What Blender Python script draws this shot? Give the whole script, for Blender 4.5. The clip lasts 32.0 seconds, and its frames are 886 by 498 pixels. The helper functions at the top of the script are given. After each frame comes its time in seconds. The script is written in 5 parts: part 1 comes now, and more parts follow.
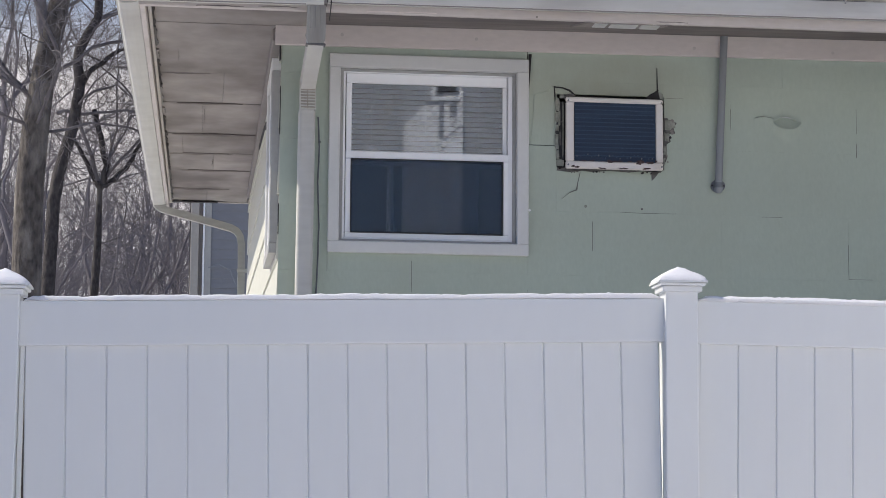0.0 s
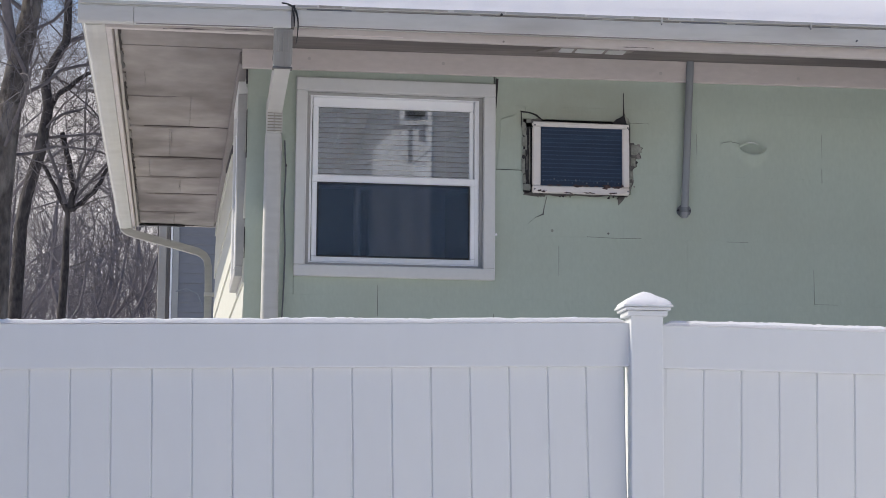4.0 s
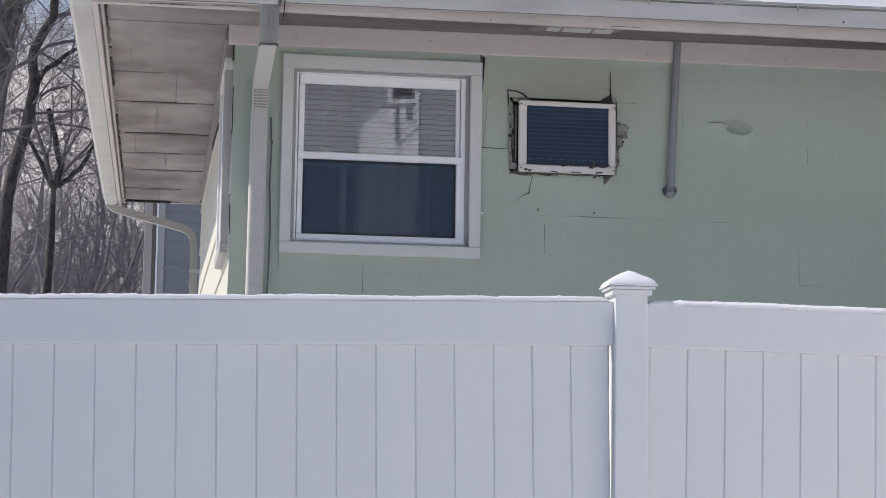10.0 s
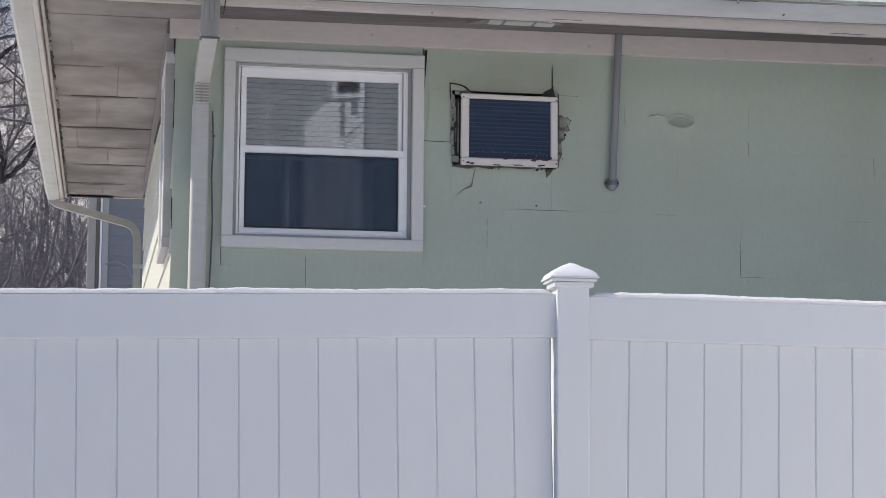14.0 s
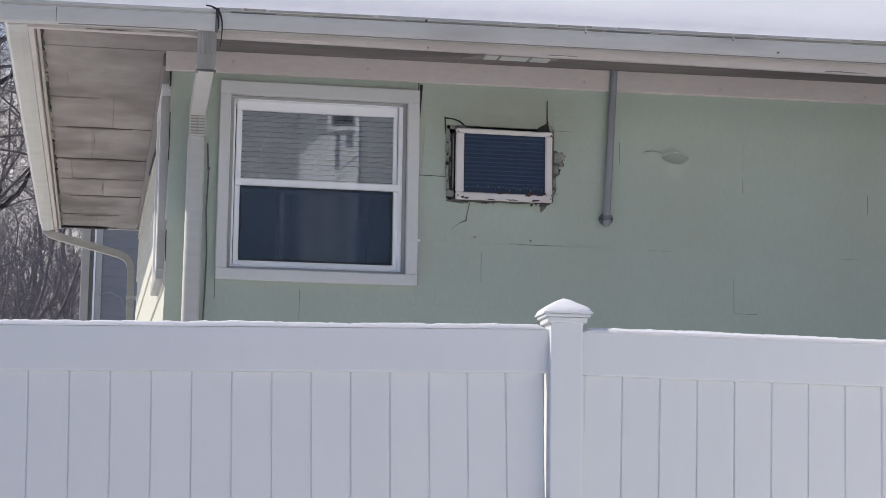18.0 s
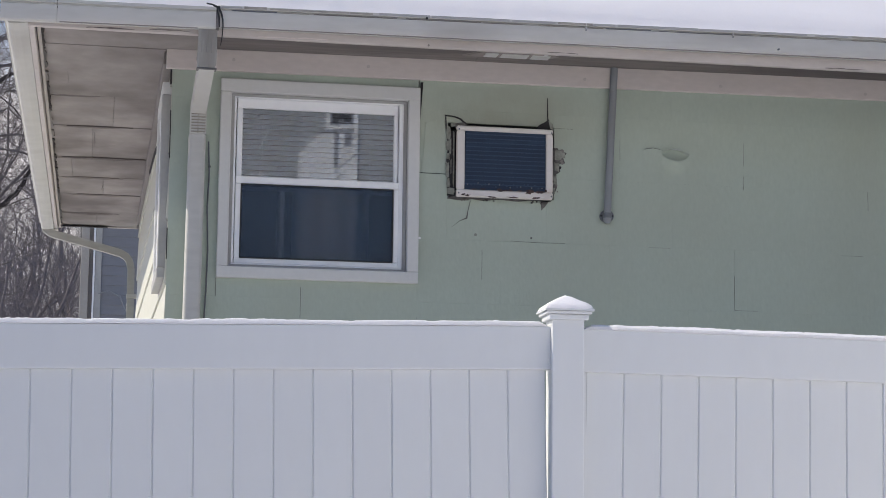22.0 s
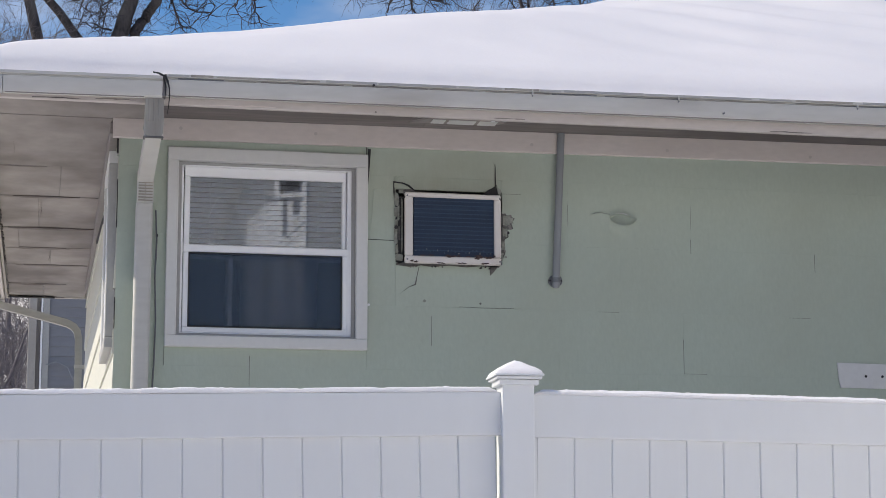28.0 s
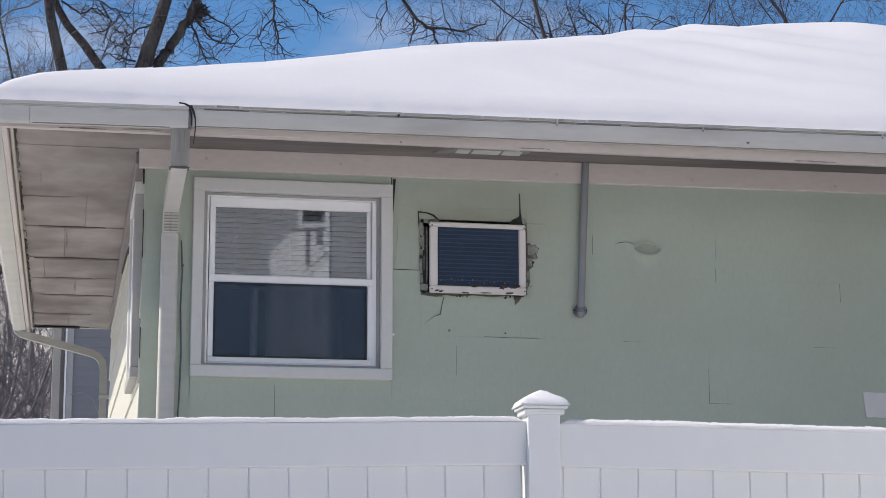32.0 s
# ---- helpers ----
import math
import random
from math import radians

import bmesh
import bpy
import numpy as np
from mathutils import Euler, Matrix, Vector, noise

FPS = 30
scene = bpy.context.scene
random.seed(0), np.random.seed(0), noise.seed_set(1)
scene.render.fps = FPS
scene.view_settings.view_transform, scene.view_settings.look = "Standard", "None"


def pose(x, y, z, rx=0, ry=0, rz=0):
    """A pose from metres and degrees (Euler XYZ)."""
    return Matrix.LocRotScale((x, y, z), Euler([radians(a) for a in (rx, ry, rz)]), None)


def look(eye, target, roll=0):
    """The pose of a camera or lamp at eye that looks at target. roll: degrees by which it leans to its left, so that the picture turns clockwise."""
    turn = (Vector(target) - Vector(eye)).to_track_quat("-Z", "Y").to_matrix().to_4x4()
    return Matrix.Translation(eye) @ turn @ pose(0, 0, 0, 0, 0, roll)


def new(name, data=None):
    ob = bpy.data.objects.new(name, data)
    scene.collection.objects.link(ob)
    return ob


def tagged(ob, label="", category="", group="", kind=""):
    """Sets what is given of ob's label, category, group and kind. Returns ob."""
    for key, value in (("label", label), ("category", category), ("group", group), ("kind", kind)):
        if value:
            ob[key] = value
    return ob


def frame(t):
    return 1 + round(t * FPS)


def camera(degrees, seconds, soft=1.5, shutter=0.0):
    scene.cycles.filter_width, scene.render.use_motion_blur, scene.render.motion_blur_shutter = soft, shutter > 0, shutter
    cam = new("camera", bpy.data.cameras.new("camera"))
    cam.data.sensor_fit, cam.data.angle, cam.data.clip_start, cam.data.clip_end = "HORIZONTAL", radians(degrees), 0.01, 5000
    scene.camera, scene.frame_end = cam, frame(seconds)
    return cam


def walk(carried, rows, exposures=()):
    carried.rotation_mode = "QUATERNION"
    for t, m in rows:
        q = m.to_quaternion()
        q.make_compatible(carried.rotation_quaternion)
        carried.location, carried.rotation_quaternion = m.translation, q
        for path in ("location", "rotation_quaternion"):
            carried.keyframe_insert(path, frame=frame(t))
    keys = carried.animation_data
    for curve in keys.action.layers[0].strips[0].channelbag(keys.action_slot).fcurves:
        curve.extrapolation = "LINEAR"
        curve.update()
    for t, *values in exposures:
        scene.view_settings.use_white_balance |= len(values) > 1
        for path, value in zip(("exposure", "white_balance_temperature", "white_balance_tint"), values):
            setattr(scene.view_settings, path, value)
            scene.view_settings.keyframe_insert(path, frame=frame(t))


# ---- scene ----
# ------------------------------------------------------------------ camera
cam = camera(25.9104, 32.0, soft=0.65)
PATH = [
    (0, (-0.2947, -8.6511, 1.1601), (0.8019, 0.2168, 2.2359), 0.418),
    (0.5, (-0.2922, -8.6502, 1.1594), (0.8334, 0.2109, 2.2611), 0.251),
    (1, (-0.2898, -8.6492, 1.1586), (0.8659, 0.2056, 2.2796), 0.241),
    (1.5, (-0.2881, -8.6485, 1.1579), (0.8940, 0.2009, 2.2934), 0.157),
    (2, (-0.2868, -8.6485, 1.1575), (0.9119, 0.1968, 2.3081), 0.251),
    (2.5, (-0.2849, -8.6487, 1.1577), (0.9308, 0.1916, 2.3290), 0.385),
    (3, (-0.2825, -8.6482, 1.1581), (0.9441, 0.1881, 2.3482), 0.495),
    (3.5, (-0.2799, -8.6468, 1.1584), (0.9573, 0.1878, 2.3498), 0.439),
    (5.5, (-0.2908, -8.6537, 1.1567), (0.9380, 0.1816, 2.3517), 0.917),
    (6, (-0.2917, -8.6534, 1.1570), (0.9368, 0.1797, 2.3689), 1.207),
    (6.5, (-0.2914, -8.6527, 1.1567), (0.9412, 0.1785, 2.3774), 1.284),
    (7, (-0.2896, -8.6519, 1.1556), (0.9589, 0.1783, 2.3679), 1.324),
    (7.5, (-0.2866, -8.6511, 1.1545), (0.9805, 0.1794, 2.3446), 1.332),
    (8, (-0.2841, -8.6505, 1.1541), (0.9892, 0.1836, 2.3110), 1.146),
    (8.5, (-0.2826, -8.6499, 1.1541), (0.9876, 0.1886, 2.2802), 1.112),
    (9, (-0.2812, -8.6487, 1.1537), (0.9910, 0.1921, 2.2590), 1.111),
    (9.5, (-0.2790, -8.6463, 1.1525), (1.0036, 0.1940, 2.2492), 1.063),
    (10, (-0.2751, -8.6438, 1.1513), (1.0259, 0.1937, 2.2494), 0.837),
    (10.5, (-0.2695, -8.6426, 1.1508), (1.0597, 0.1903, 2.2524), 0.612),
    (11, (-0.2636, -8.6428, 1.1510), (1.1035, 0.1843, 2.2524), 0.337),
    (11.5, (-0.2592, -8.6436, 1.1511), (1.1404, 0.1783, 2.2536), 0.047),
    (12, (-0.2573, -8.6442, 1.1502), (1.1679, 0.1733, 2.2546), -0.041),
    (12.5, (-0.2577, -8.6451, 1.1485), (1.1886, 0.1693, 2.2510), -0.005),
    (13, (-0.2586, -8.6465, 1.1468), (1.2126, 0.1647, 2.2416), 0.162),
    (13.5, (-0.2587, -8.6477, 1.1458), (1.2490, 0.1587, 2.2299), 0.289),
    (14, (-0.2577, -8.6477, 1.1456), (1.2897, 0.1529, 2.2209), 0.392),
    (14.5, (-0.2563, -8.6468, 1.1459), (1.3303, 0.1472, 2.2179), 0.386),
    (16.5, (-0.2572, -8.6515, 1.1482), (1.3591, 0.1299, 2.2774), 0.242),
    (17, (-0.2585, -8.6523, 1.1485), (1.3336, 0.1291, 2.3112), 0.428),
    (17.5, (-0.2597, -8.6533, 1.1491), (1.3206, 0.1253, 2.3485), 0.639),
    (18, (-0.2603, -8.6543, 1.1499), (1.3110, 0.1218, 2.3792), 0.832),
    (18.5, (-0.2603, -8.6548, 1.1501), (1.3090, 0.1203, 2.3891), 0.907),
    (19, (-0.2605, -8.6545, 1.1495), (1.3160, 0.1209, 2.3773), 0.911),
    (19.5, (-0.2618, -8.6538, 1.1489), (1.3175, 0.1235, 2.3592), 1.008),
    (20, (-0.2642, -8.6533, 1.1483), (1.3204, 0.1253, 2.3417), 0.962),
    (20.5, (-0.2670, -8.6533, 1.1476), (1.3229, 0.1256, 2.3320), 1.036),
    (21, (-0.2695, -8.6539, 1.1468), (1.3250, 0.1247, 2.3275), 0.932),
    (21.5, (-0.2714, -8.6549, 1.1462), (1.3146, 0.1237, 2.3377), 0.852),
    (22, (-0.2726, -8.6561, 1.1456), (1.3068, 0.1197, 2.3671), 0.683),
    (22.5, (-0.2730, -8.6567, 1.1457), (1.2971, 0.1153, 2.4052), 0.563),
    (23, (-0.2725, -8.6562, 1.1461), (1.2867, 0.1139, 2.4321), 0.600),
    (23.5, (-0.2708, -8.6546, 1.1463), (1.2872, 0.1144, 2.4412), 0.510),
    (24, (-0.2686, -8.6523, 1.1460), (1.2993, 0.1146, 2.4436), 0.441),
    (24.5, (-0.2666, -8.6503, 1.1453), (1.3169, 0.1119, 2.4550), 0.309),
    (25, (-0.2651, -8.6498, 1.1449), (1.3536, 0.1019, 2.4821), 0.201),
    (25.5, (-0.2642, -8.6502, 1.1449), (1.3979, 0.0878, 2.5177), -0.039),
    (27.5, (-0.2666, -8.6499, 1.1432), (1.4989, 0.0444, 2.6570), -0.146),
    (28, (-0.2674, -8.6498, 1.1425), (1.5321, 0.0343, 2.6750), -0.138),
    (28.5, (-0.2677, -8.6499, 1.1421), (1.5749, 0.0234, 2.6847), -0.309),
    (29, (-0.2674, -8.6501, 1.1416), (1.6253, 0.0107, 2.6933), -0.438),
    (29.5, (-0.2674, -8.6508, 1.1411), (1.6546, 0.0010, 2.7074), -0.486),
    (30, (-0.2685, -8.6519, 1.1407), (1.6413, -0.0011, 2.7271), -0.533),
    (30.5, (-0.2713, -8.6532, 1.1402), (1.5965, 0.0025, 2.7500), -0.493),
    (31, (-0.2750, -8.6541, 1.1397), (1.5283, 0.0104, 2.7749), -0.303),
    (31.5, (-0.2784, -8.6549, 1.1393), (1.4625, 0.0186, 2.7946), -0.182),
    (32, (-0.2809, -8.6559, 1.1393), (1.4121, 0.0240, 2.8102), -0.088),
]
walk(cam, [(t, look(e, g, r)) for t, e, g, r in PATH], exposures=[(0, 0.22, 7060, 9.6), (9, 0.20, 7020, 9.6), (25, 0.18, 7120, 9.6), (28, 0.23, 7220, 9.6), (32, 0.24, 7220, 9.6)])

# ------------------------------------------------------------------ sky and sun
SUN_WAY = Vector((-1.0, 0.27, 0.86)).normalized()
world = bpy.data.worlds.new("winter_sky")
scene.world = world
world.use_nodes = True
wn, wl = world.node_tree.nodes, world.node_tree.links
wn.clear()
w_out, w_bg = wn.new("ShaderNodeOutputWorld"), wn.new("ShaderNodeBackground")
sky = wn.new("ShaderNodeTexSky")
sky.sky_type, sky.sun_disc = "NISHITA", False
sky.sun_elevation, sky.sun_rotation = math.asin(SUN_WAY.z), radians(-75)
sky.air_density, sky.dust_density, sky.ozone_density = 1.0, 0.15, 3.0
w_co, w_map, w_noise = wn.new("ShaderNodeTexCoord"), wn.new("ShaderNodeMapping"), wn.new("ShaderNodeTexNoise")
w_map.inputs["Scale"].default_value = (1.0, 1.0, 2.6)
w_noise.inputs["Scale"].default_value, w_noise.inputs["Detail"].default_value = 2.3, 7
w_ramp, w_mix = wn.new("ShaderNodeValToRGB"), wn.new("ShaderNodeMixRGB")
w_ramp.color_ramp.elements[0].position, w_ramp.color_ramp.elements[1].position = 0.60, 0.80
w_mix.inputs["Color2"].default_value = (6.3, 6.2, 6.6, 1)
wl.new(w_co.outputs["Generated"], w_map.inputs["Vector"])
wl.new(w_map.outputs["Vector"], w_noise.inputs["Vector"])
wl.new(w_noise.outputs["Fac"], w_ramp.inputs["Fac"])
w_sep, w_haze, w_max = wn.new("ShaderNodeSeparateXYZ"), wn.new("ShaderNodeMapRange"), wn.new("ShaderNodeMath")
w_haze.inputs["From Min"].default_value, w_haze.inputs["From Max"].default_value = 0.272, 0.20
w_haze.inputs["To Max"].default_value = 0.97
w_max.operation = "MAXIMUM"
wl.new(w_co.outputs["Generated"], w_sep.inputs["Vector"])
wl.new(w_sep.outputs["Z"], w_haze.inputs["Value"])
wl.new(w_ramp.outputs["Color"], w_max.inputs[0])
wl.new(w_haze.outputs["Result"], w_max.inputs[1])
wl.new(w_max.outputs["Value"], w_mix.inputs["Fac"])
w_hsv = wn.new("ShaderNodeHueSaturation")
w_hsv.inputs["Hue"].default_value, w_hsv.inputs["Saturation"].default_value = 0.507, 1.30
wl.new(sky.outputs["Color"], w_hsv.inputs["Color"])
wl.new(w_hsv.outputs["Color"], w_mix.inputs["Color1"])
wl.new(w_mix.outputs["Color"], w_bg.inputs["Color"])
wl.new(w_bg.outputs["Background"], w_out.inputs["Surface"])
w_bg.inputs["Strength"].default_value = 0.118
sun_data = bpy.data.lights.new("sun", "SUN")
sun_data.energy, sun_data.angle, sun_data.color = 3.85, radians(0.53), (1.0, 0.95, 0.88)
sun = new("sun", sun_data)
sun.matrix_basis = look(SUN_WAY * 60, (0, 0, 0))

# ------------------------------------------------------------------ materials
def ramp(nodes, stops):
    r = nodes.new("ShaderNodeValToRGB")
    els = r.color_ramp.elements
    while len(els) < len(stops):
        els.new(0.5)
    for e, (p, c) in zip(els, stops):
        e.position, e.color = p, (*c, 1) if len(c) == 3 else c
    return r


def surface(name, colour, rough=0.6, metal=0.0, vary=0.12, grain=40.0, stain=2.5, bump=0.1, stretch=(1, 1, 1),
            stain_colour=None, stain_from=0.55, piece=0.0, spec=0.5, bump_scale=None, distance=0.004):
    """A surface with grain and stains at two scales, and a shade of its own for each piece."""
    m = bpy.data.materials.new(name)
    m.use_nodes = True
    n, k = m.node_tree.nodes, m.node_tree.links
    b = n["Principled BSDF"]
    b.inputs["Roughness"].default_value, b.inputs["Metallic"].default_value = rough, metal
    b.inputs["Specular IOR Level"].default_value = spec
    co, mp = n.new("ShaderNodeTexCoord"), n.new("ShaderNodeMapping")
    mp.inputs["Scale"].default_value = stretch
    k.new(co.outputs["Object"], mp.inputs["Vector"])
    fine, broad = n.new("ShaderNodeTexNoise"), n.new("ShaderNodeTexNoise")
    fine.inputs["Scale"].default_value, fine.inputs["Detail"].default_value = grain, 4
    broad.inputs["Scale"].default_value, broad.inputs["Detail"].default_value = stain, 6
    k.new(mp.outputs["Vector"], fine.inputs["Vector"])
    k.new(mp.outputs["Vector"], broad.inputs["Vector"])
    c = Vector(colour)
    r = ramp(n, [(0.25, tuple(c * (1 - vary))), (0.75, tuple(min(1, v * (1 + vary)) for v in c))])
    k.new(fine.outputs["Fac"], r.inputs["Fac"])
    last = r.outputs["Color"]
    sc = stain_colour or tuple(c * (1 - 1.6 * vary))
    r2 = ramp(n, [(stain_from, (0, 0, 0)), (min(1, stain_from + 0.22), (1, 1, 1))])
    k.new(broad.outputs["Fac"], r2.inputs["Fac"])
    mix = n.new("ShaderNodeMixRGB")
    mix.inputs["Color2"].default_value = (*sc, 1)
    k.new(r2.outputs["Color"], mix.inputs["Fac"])
    k.new(last, mix.inputs["Color1"])
    last = mix.outputs["Color"]
    if piece:
        info, hsv, mr = n.new("ShaderNodeObjectInfo"), n.new("ShaderNodeHueSaturation"), n.new("ShaderNodeMapRange")
        mr.inputs["To Min"].default_value, mr.inputs["To Max"].default_value = 1 - piece, 1 + piece
        k.new(info.outputs["Random"], mr.inputs["Value"])
        k.new(mr.outputs["Result"], hsv.inputs["Value"])
        k.new(last, hsv.inputs["Color"])
        last = hsv.outputs["Color"]
    k.new(last, b.inputs["Base Color"])
    rr = n.new("ShaderNodeMapRange")
    rr.inputs["To Min"].default_value, rr.inputs["To Max"].default_value = max(0.03, rough - 0.1), min(1, rough + 0.12)
    k.new(broad.outputs["Fac"], rr.inputs["Value"])
    k.new(rr.outputs["Result"], b.inputs["Roughness"])
    if bump:
        bp = n.new("ShaderNodeBump")
        bp.inputs["Strength"].default_value, bp.inputs["Distance"].default_value = bump, distance
        h = fine
        if bump_scale:
            h = n.new("ShaderNodeTexNoise")
            h.inputs["Scale"].default_value, h.inputs["Detail"].default_value = bump_scale, 5
            k.new(mp.outputs["Vector"], h.inputs["Vector"])
        k.new(h.outputs["Fac"], bp.inputs["Height"])
        k.new(bp.outputs["Normal"], b.inputs["Normal"])
    return m


M_SNOW = surface("snow", (0.76, 0.745, 0.763), 0.75, vary=0.02, grain=160, stain=1.3, bump=0.24, bump_scale=42, distance=0.008, spec=0.25)
b = M_SNOW.node_tree.nodes["Principled BSDF"]
b.inputs["Subsurface Weight"].default_value, b.inputs["Subsurface Scale"].default_value = 0.5, 0.02
b.inputs["Subsurface Radius"].default_value = (1.0, 0.95, 0.95)
M_CRUST = surface("thin_snow_crust", (0.86, 0.85, 0.87), 0.7, vary=0.02, grain=160, stain=3, bump=0.3, bump_scale=70, distance=0.006, spec=0.25)
b = M_CRUST.node_tree.nodes["Principled BSDF"]
b.inputs["Subsurface Weight"].default_value, b.inputs["Subsurface Scale"].default_value = 0.9, 0.045
b.inputs["Subsurface Radius"].default_value = (1.0, 0.97, 0.97)
M_VINYL = surface("white_vinyl", (0.680, 0.702, 0.712), 0.42, vary=0.012, grain=22, stain=1.1, bump=0.04, stretch=(1, 1, 0.25), piece=0.012)
M_GREEN = surface("pale_green_paint", (0.424, 0.492, 0.422), 0.62, vary=0.035, grain=60, stain=1.5, bump=0.25, stretch=(1, 1, 0.5), bump_scale=90,
                  stain_colour=(0.392, 0.449, 0.372), piece=0.006, distance=0.002)
# paler than M_GREEN, for the side wall's shingles
M_PALE = surface("paler_green_paint", (0.535, 0.54, 0.475), 0.65, vary=0.04, grain=50, stain=1.5, bump=0.2, stretch=(1, 1, 0.5), bump_scale=90,
                 stain_colour=(0.43, 0.45, 0.40), distance=0.002)
M_TRIM = surface("white_trim_paint", (0.635, 0.64, 0.63), 0.5, vary=0.03, grain=35, stain=3, bump=0.1, stretch=(1, 1, 1))
M_SASH = surface("white_window_vinyl", (0.87, 0.88, 0.90), 0.35, vary=0.015, grain=30, stain=3, bump=0.02)
M_FRIEZE = surface("weathered_pink_white_paint", (0.645, 0.585, 0.555), 0.65, vary=0.05, grain=50, stain=2.2, bump=0.2, stretch=(0.4, 1, 1))
M_GUTTER = surface("dirty_white_aluminium", (0.53, 0.525, 0.50), 0.8, vary=0.05, grain=16, stain=2.6, bump=0.10, stretch=(0.5, 0.5, 2.0),
                   stain_colour=(0.43, 0.415, 0.39), spec=0.08)
# darker copy of M_GUTTER: shade under the side eave is in its colour
M_SHADED = surface("shaded_aluminium", (0.42, 0.415, 0.39), 0.75, vary=0.08, grain=20, stain=3, bump=0.1, stretch=(0.5, 0.5, 1.5), spec=0.1)
M_OUTLET = surface("stained_grey_aluminium", (0.355, 0.335, 0.295), 0.6, vary=0.14, grain=26, stain=7, bump=0.2, stretch=(1.6, 1, 0.25),
                   stain_colour=(0.23, 0.21, 0.185), stain_from=0.5, spec=0.3)
M_FASCIA = surface("peeling_fascia_paint", (0.53, 0.485, 0.462), 0.65, vary=0.06, grain=60, stain=3.5, bump=0.25, stretch=(0.35, 0.35, 1),
                   stain_colour=(0.42, 0.375, 0.35), stain_from=0.54)
M_SOFFIT = surface("weathered_soffit_board", (0.318, 0.289, 0.274), 0.85, vary=0.2, grain=5.5, stain=1.7, bump=0.12, stretch=(1.0, 0.75, 1),
                   stain_colour=(0.165, 0.144, 0.137), stain_from=0.44, piece=0.05, bump_scale=24)
# darker copy of M_SOFFIT for front panels, open seams and cracks
M_SOFFIT2 = surface("darker_soffit_board", (0.205, 0.182, 0.175), 0.8, vary=0.2, grain=10, stain=1.3, bump=0.3, stretch=(0.5, 3.5, 1),
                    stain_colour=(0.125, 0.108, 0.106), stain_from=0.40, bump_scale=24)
M_TORN = surface("torn_grey_board", (0.27, 0.28, 0.245), 0.85, vary=0.3, grain=60, stain=14, bump=0.5, stain_colour=(0.13, 0.13, 0.115), stain_from=0.55)
# near-black filler: the shade inside gaps and holes is put into its colour
M_VOID = surface("near_black_fill", (0.035, 0.034, 0.036), 0.9, vary=0.3, grain=30, bump=0.2)
M_SHEATH = surface("broken_dark_sheathing", (0.13, 0.125, 0.12), 0.9, vary=0.4, grain=45, stain=9, bump=0.5, stain_colour=(0.05, 0.045, 0.045))
M_AC = surface("cream_enamel", (0.72, 0.68, 0.65), 0.45, vary=0.03, grain=40, stain=7, bump=0.05, stain_colour=(0.60, 0.52, 0.46), stain_from=0.62)
M_RUST = surface("rust", (0.060, 0.038, 0.038), 0.85, vary=0.4, grain=80, stain=20, bump=0.5, stain_colour=(0.19, 0.12, 0.10))
M_COIL = surface("dark_blue_coil", (0.011, 0.029, 0.066), 0.6, 0.1, vary=0.12, grain=40, stain=9, bump=0.2, stretch=(0.3, 1, 1), stain_colour=(0.040, 0.080, 0.150))
M_COIL2 = surface("grey_blue_fin_edge", (0.028, 0.062, 0.120), 0.6, 0.1, vary=0.2, grain=50, stain=9, bump=0.1)
M_PIPE = surface("grey_conduit", (0.245, 0.26, 0.275), 0.5, vary=0.06, grain=30, stain=5, bump=0.05, stretch=(1, 1, 0.3))
M_CLAMP = surface("zinc_clamp", (0.16, 0.17, 0.19), 0.45, 0.5, vary=0.15, grain=60, bump=0.1)
M_BLACK = surface("black_rubber", (0.02, 0.02, 0.022), 0.6, vary=0.2, bump=0.1)
M_BARK = surface("grey_brown_bark", (0.050, 0.044, 0.043), 0.95, vary=0.6, grain=20, stain=3.2, bump=1.0, stretch=(1, 1, 0.42), stain_colour=(0.120, 0.110, 0.100),
                 stain_from=0.53, distance=0.03)
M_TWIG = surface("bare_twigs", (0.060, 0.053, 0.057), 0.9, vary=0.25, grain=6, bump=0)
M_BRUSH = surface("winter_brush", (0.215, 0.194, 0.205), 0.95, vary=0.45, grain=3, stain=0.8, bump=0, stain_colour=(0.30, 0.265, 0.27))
# paler wood: the haze over western and far trees is put into the colour
M_HAZETWIG = surface("hazed_bare_twigs", (0.15, 0.137, 0.142), 0.9, vary=0.3, grain=6, bump=0)
M_HAZEWOOD = surface("hazed_branches", (0.19, 0.175, 0.188), 0.95, vary=0.3, grain=2, stain=0.6, bump=0, stain_colour=(0.26, 0.235, 0.24))
M_OLDBARK = surface("lichened_grey_bark", (0.092, 0.080, 0.070), 0.95, vary=0.6, grain=13, stain=3.4, bump=1.0, stretch=(1, 1, 0.45), stain_colour=(0.26, 0.235, 0.205),
                    stain_from=0.48, distance=0.05)
M_GREY = surface("grey_clapboard", (0.215, 0.222, 0.245), 0.6, vary=0.05, grain=30, stain=2, bump=0.1, stretch=(0.3, 1, 1))
M_PALEGREY = surface("pale_grey_clapboard", (0.36, 0.37, 0.38), 0.6, vary=0.06, grain=30, stain=2, bump=0.1, stretch=(0.3, 1, 1))
M_WHITE = surface("white_clapboard", (0.84, 0.84, 0.83), 0.6, vary=0.04, grain=30, stain=2, bump=0.1)
M_BROWN = surface("taupe_trim_paint", (0.22, 0.20, 0.19), 0.65, vary=0.08, grain=30, stain=2, bump=0.1)
M_TAUPE = surface("pale_taupe_paint", (0.36, 0.34, 0.31), 0.65, vary=0.06, grain=30, stain=2, bump=0.1)
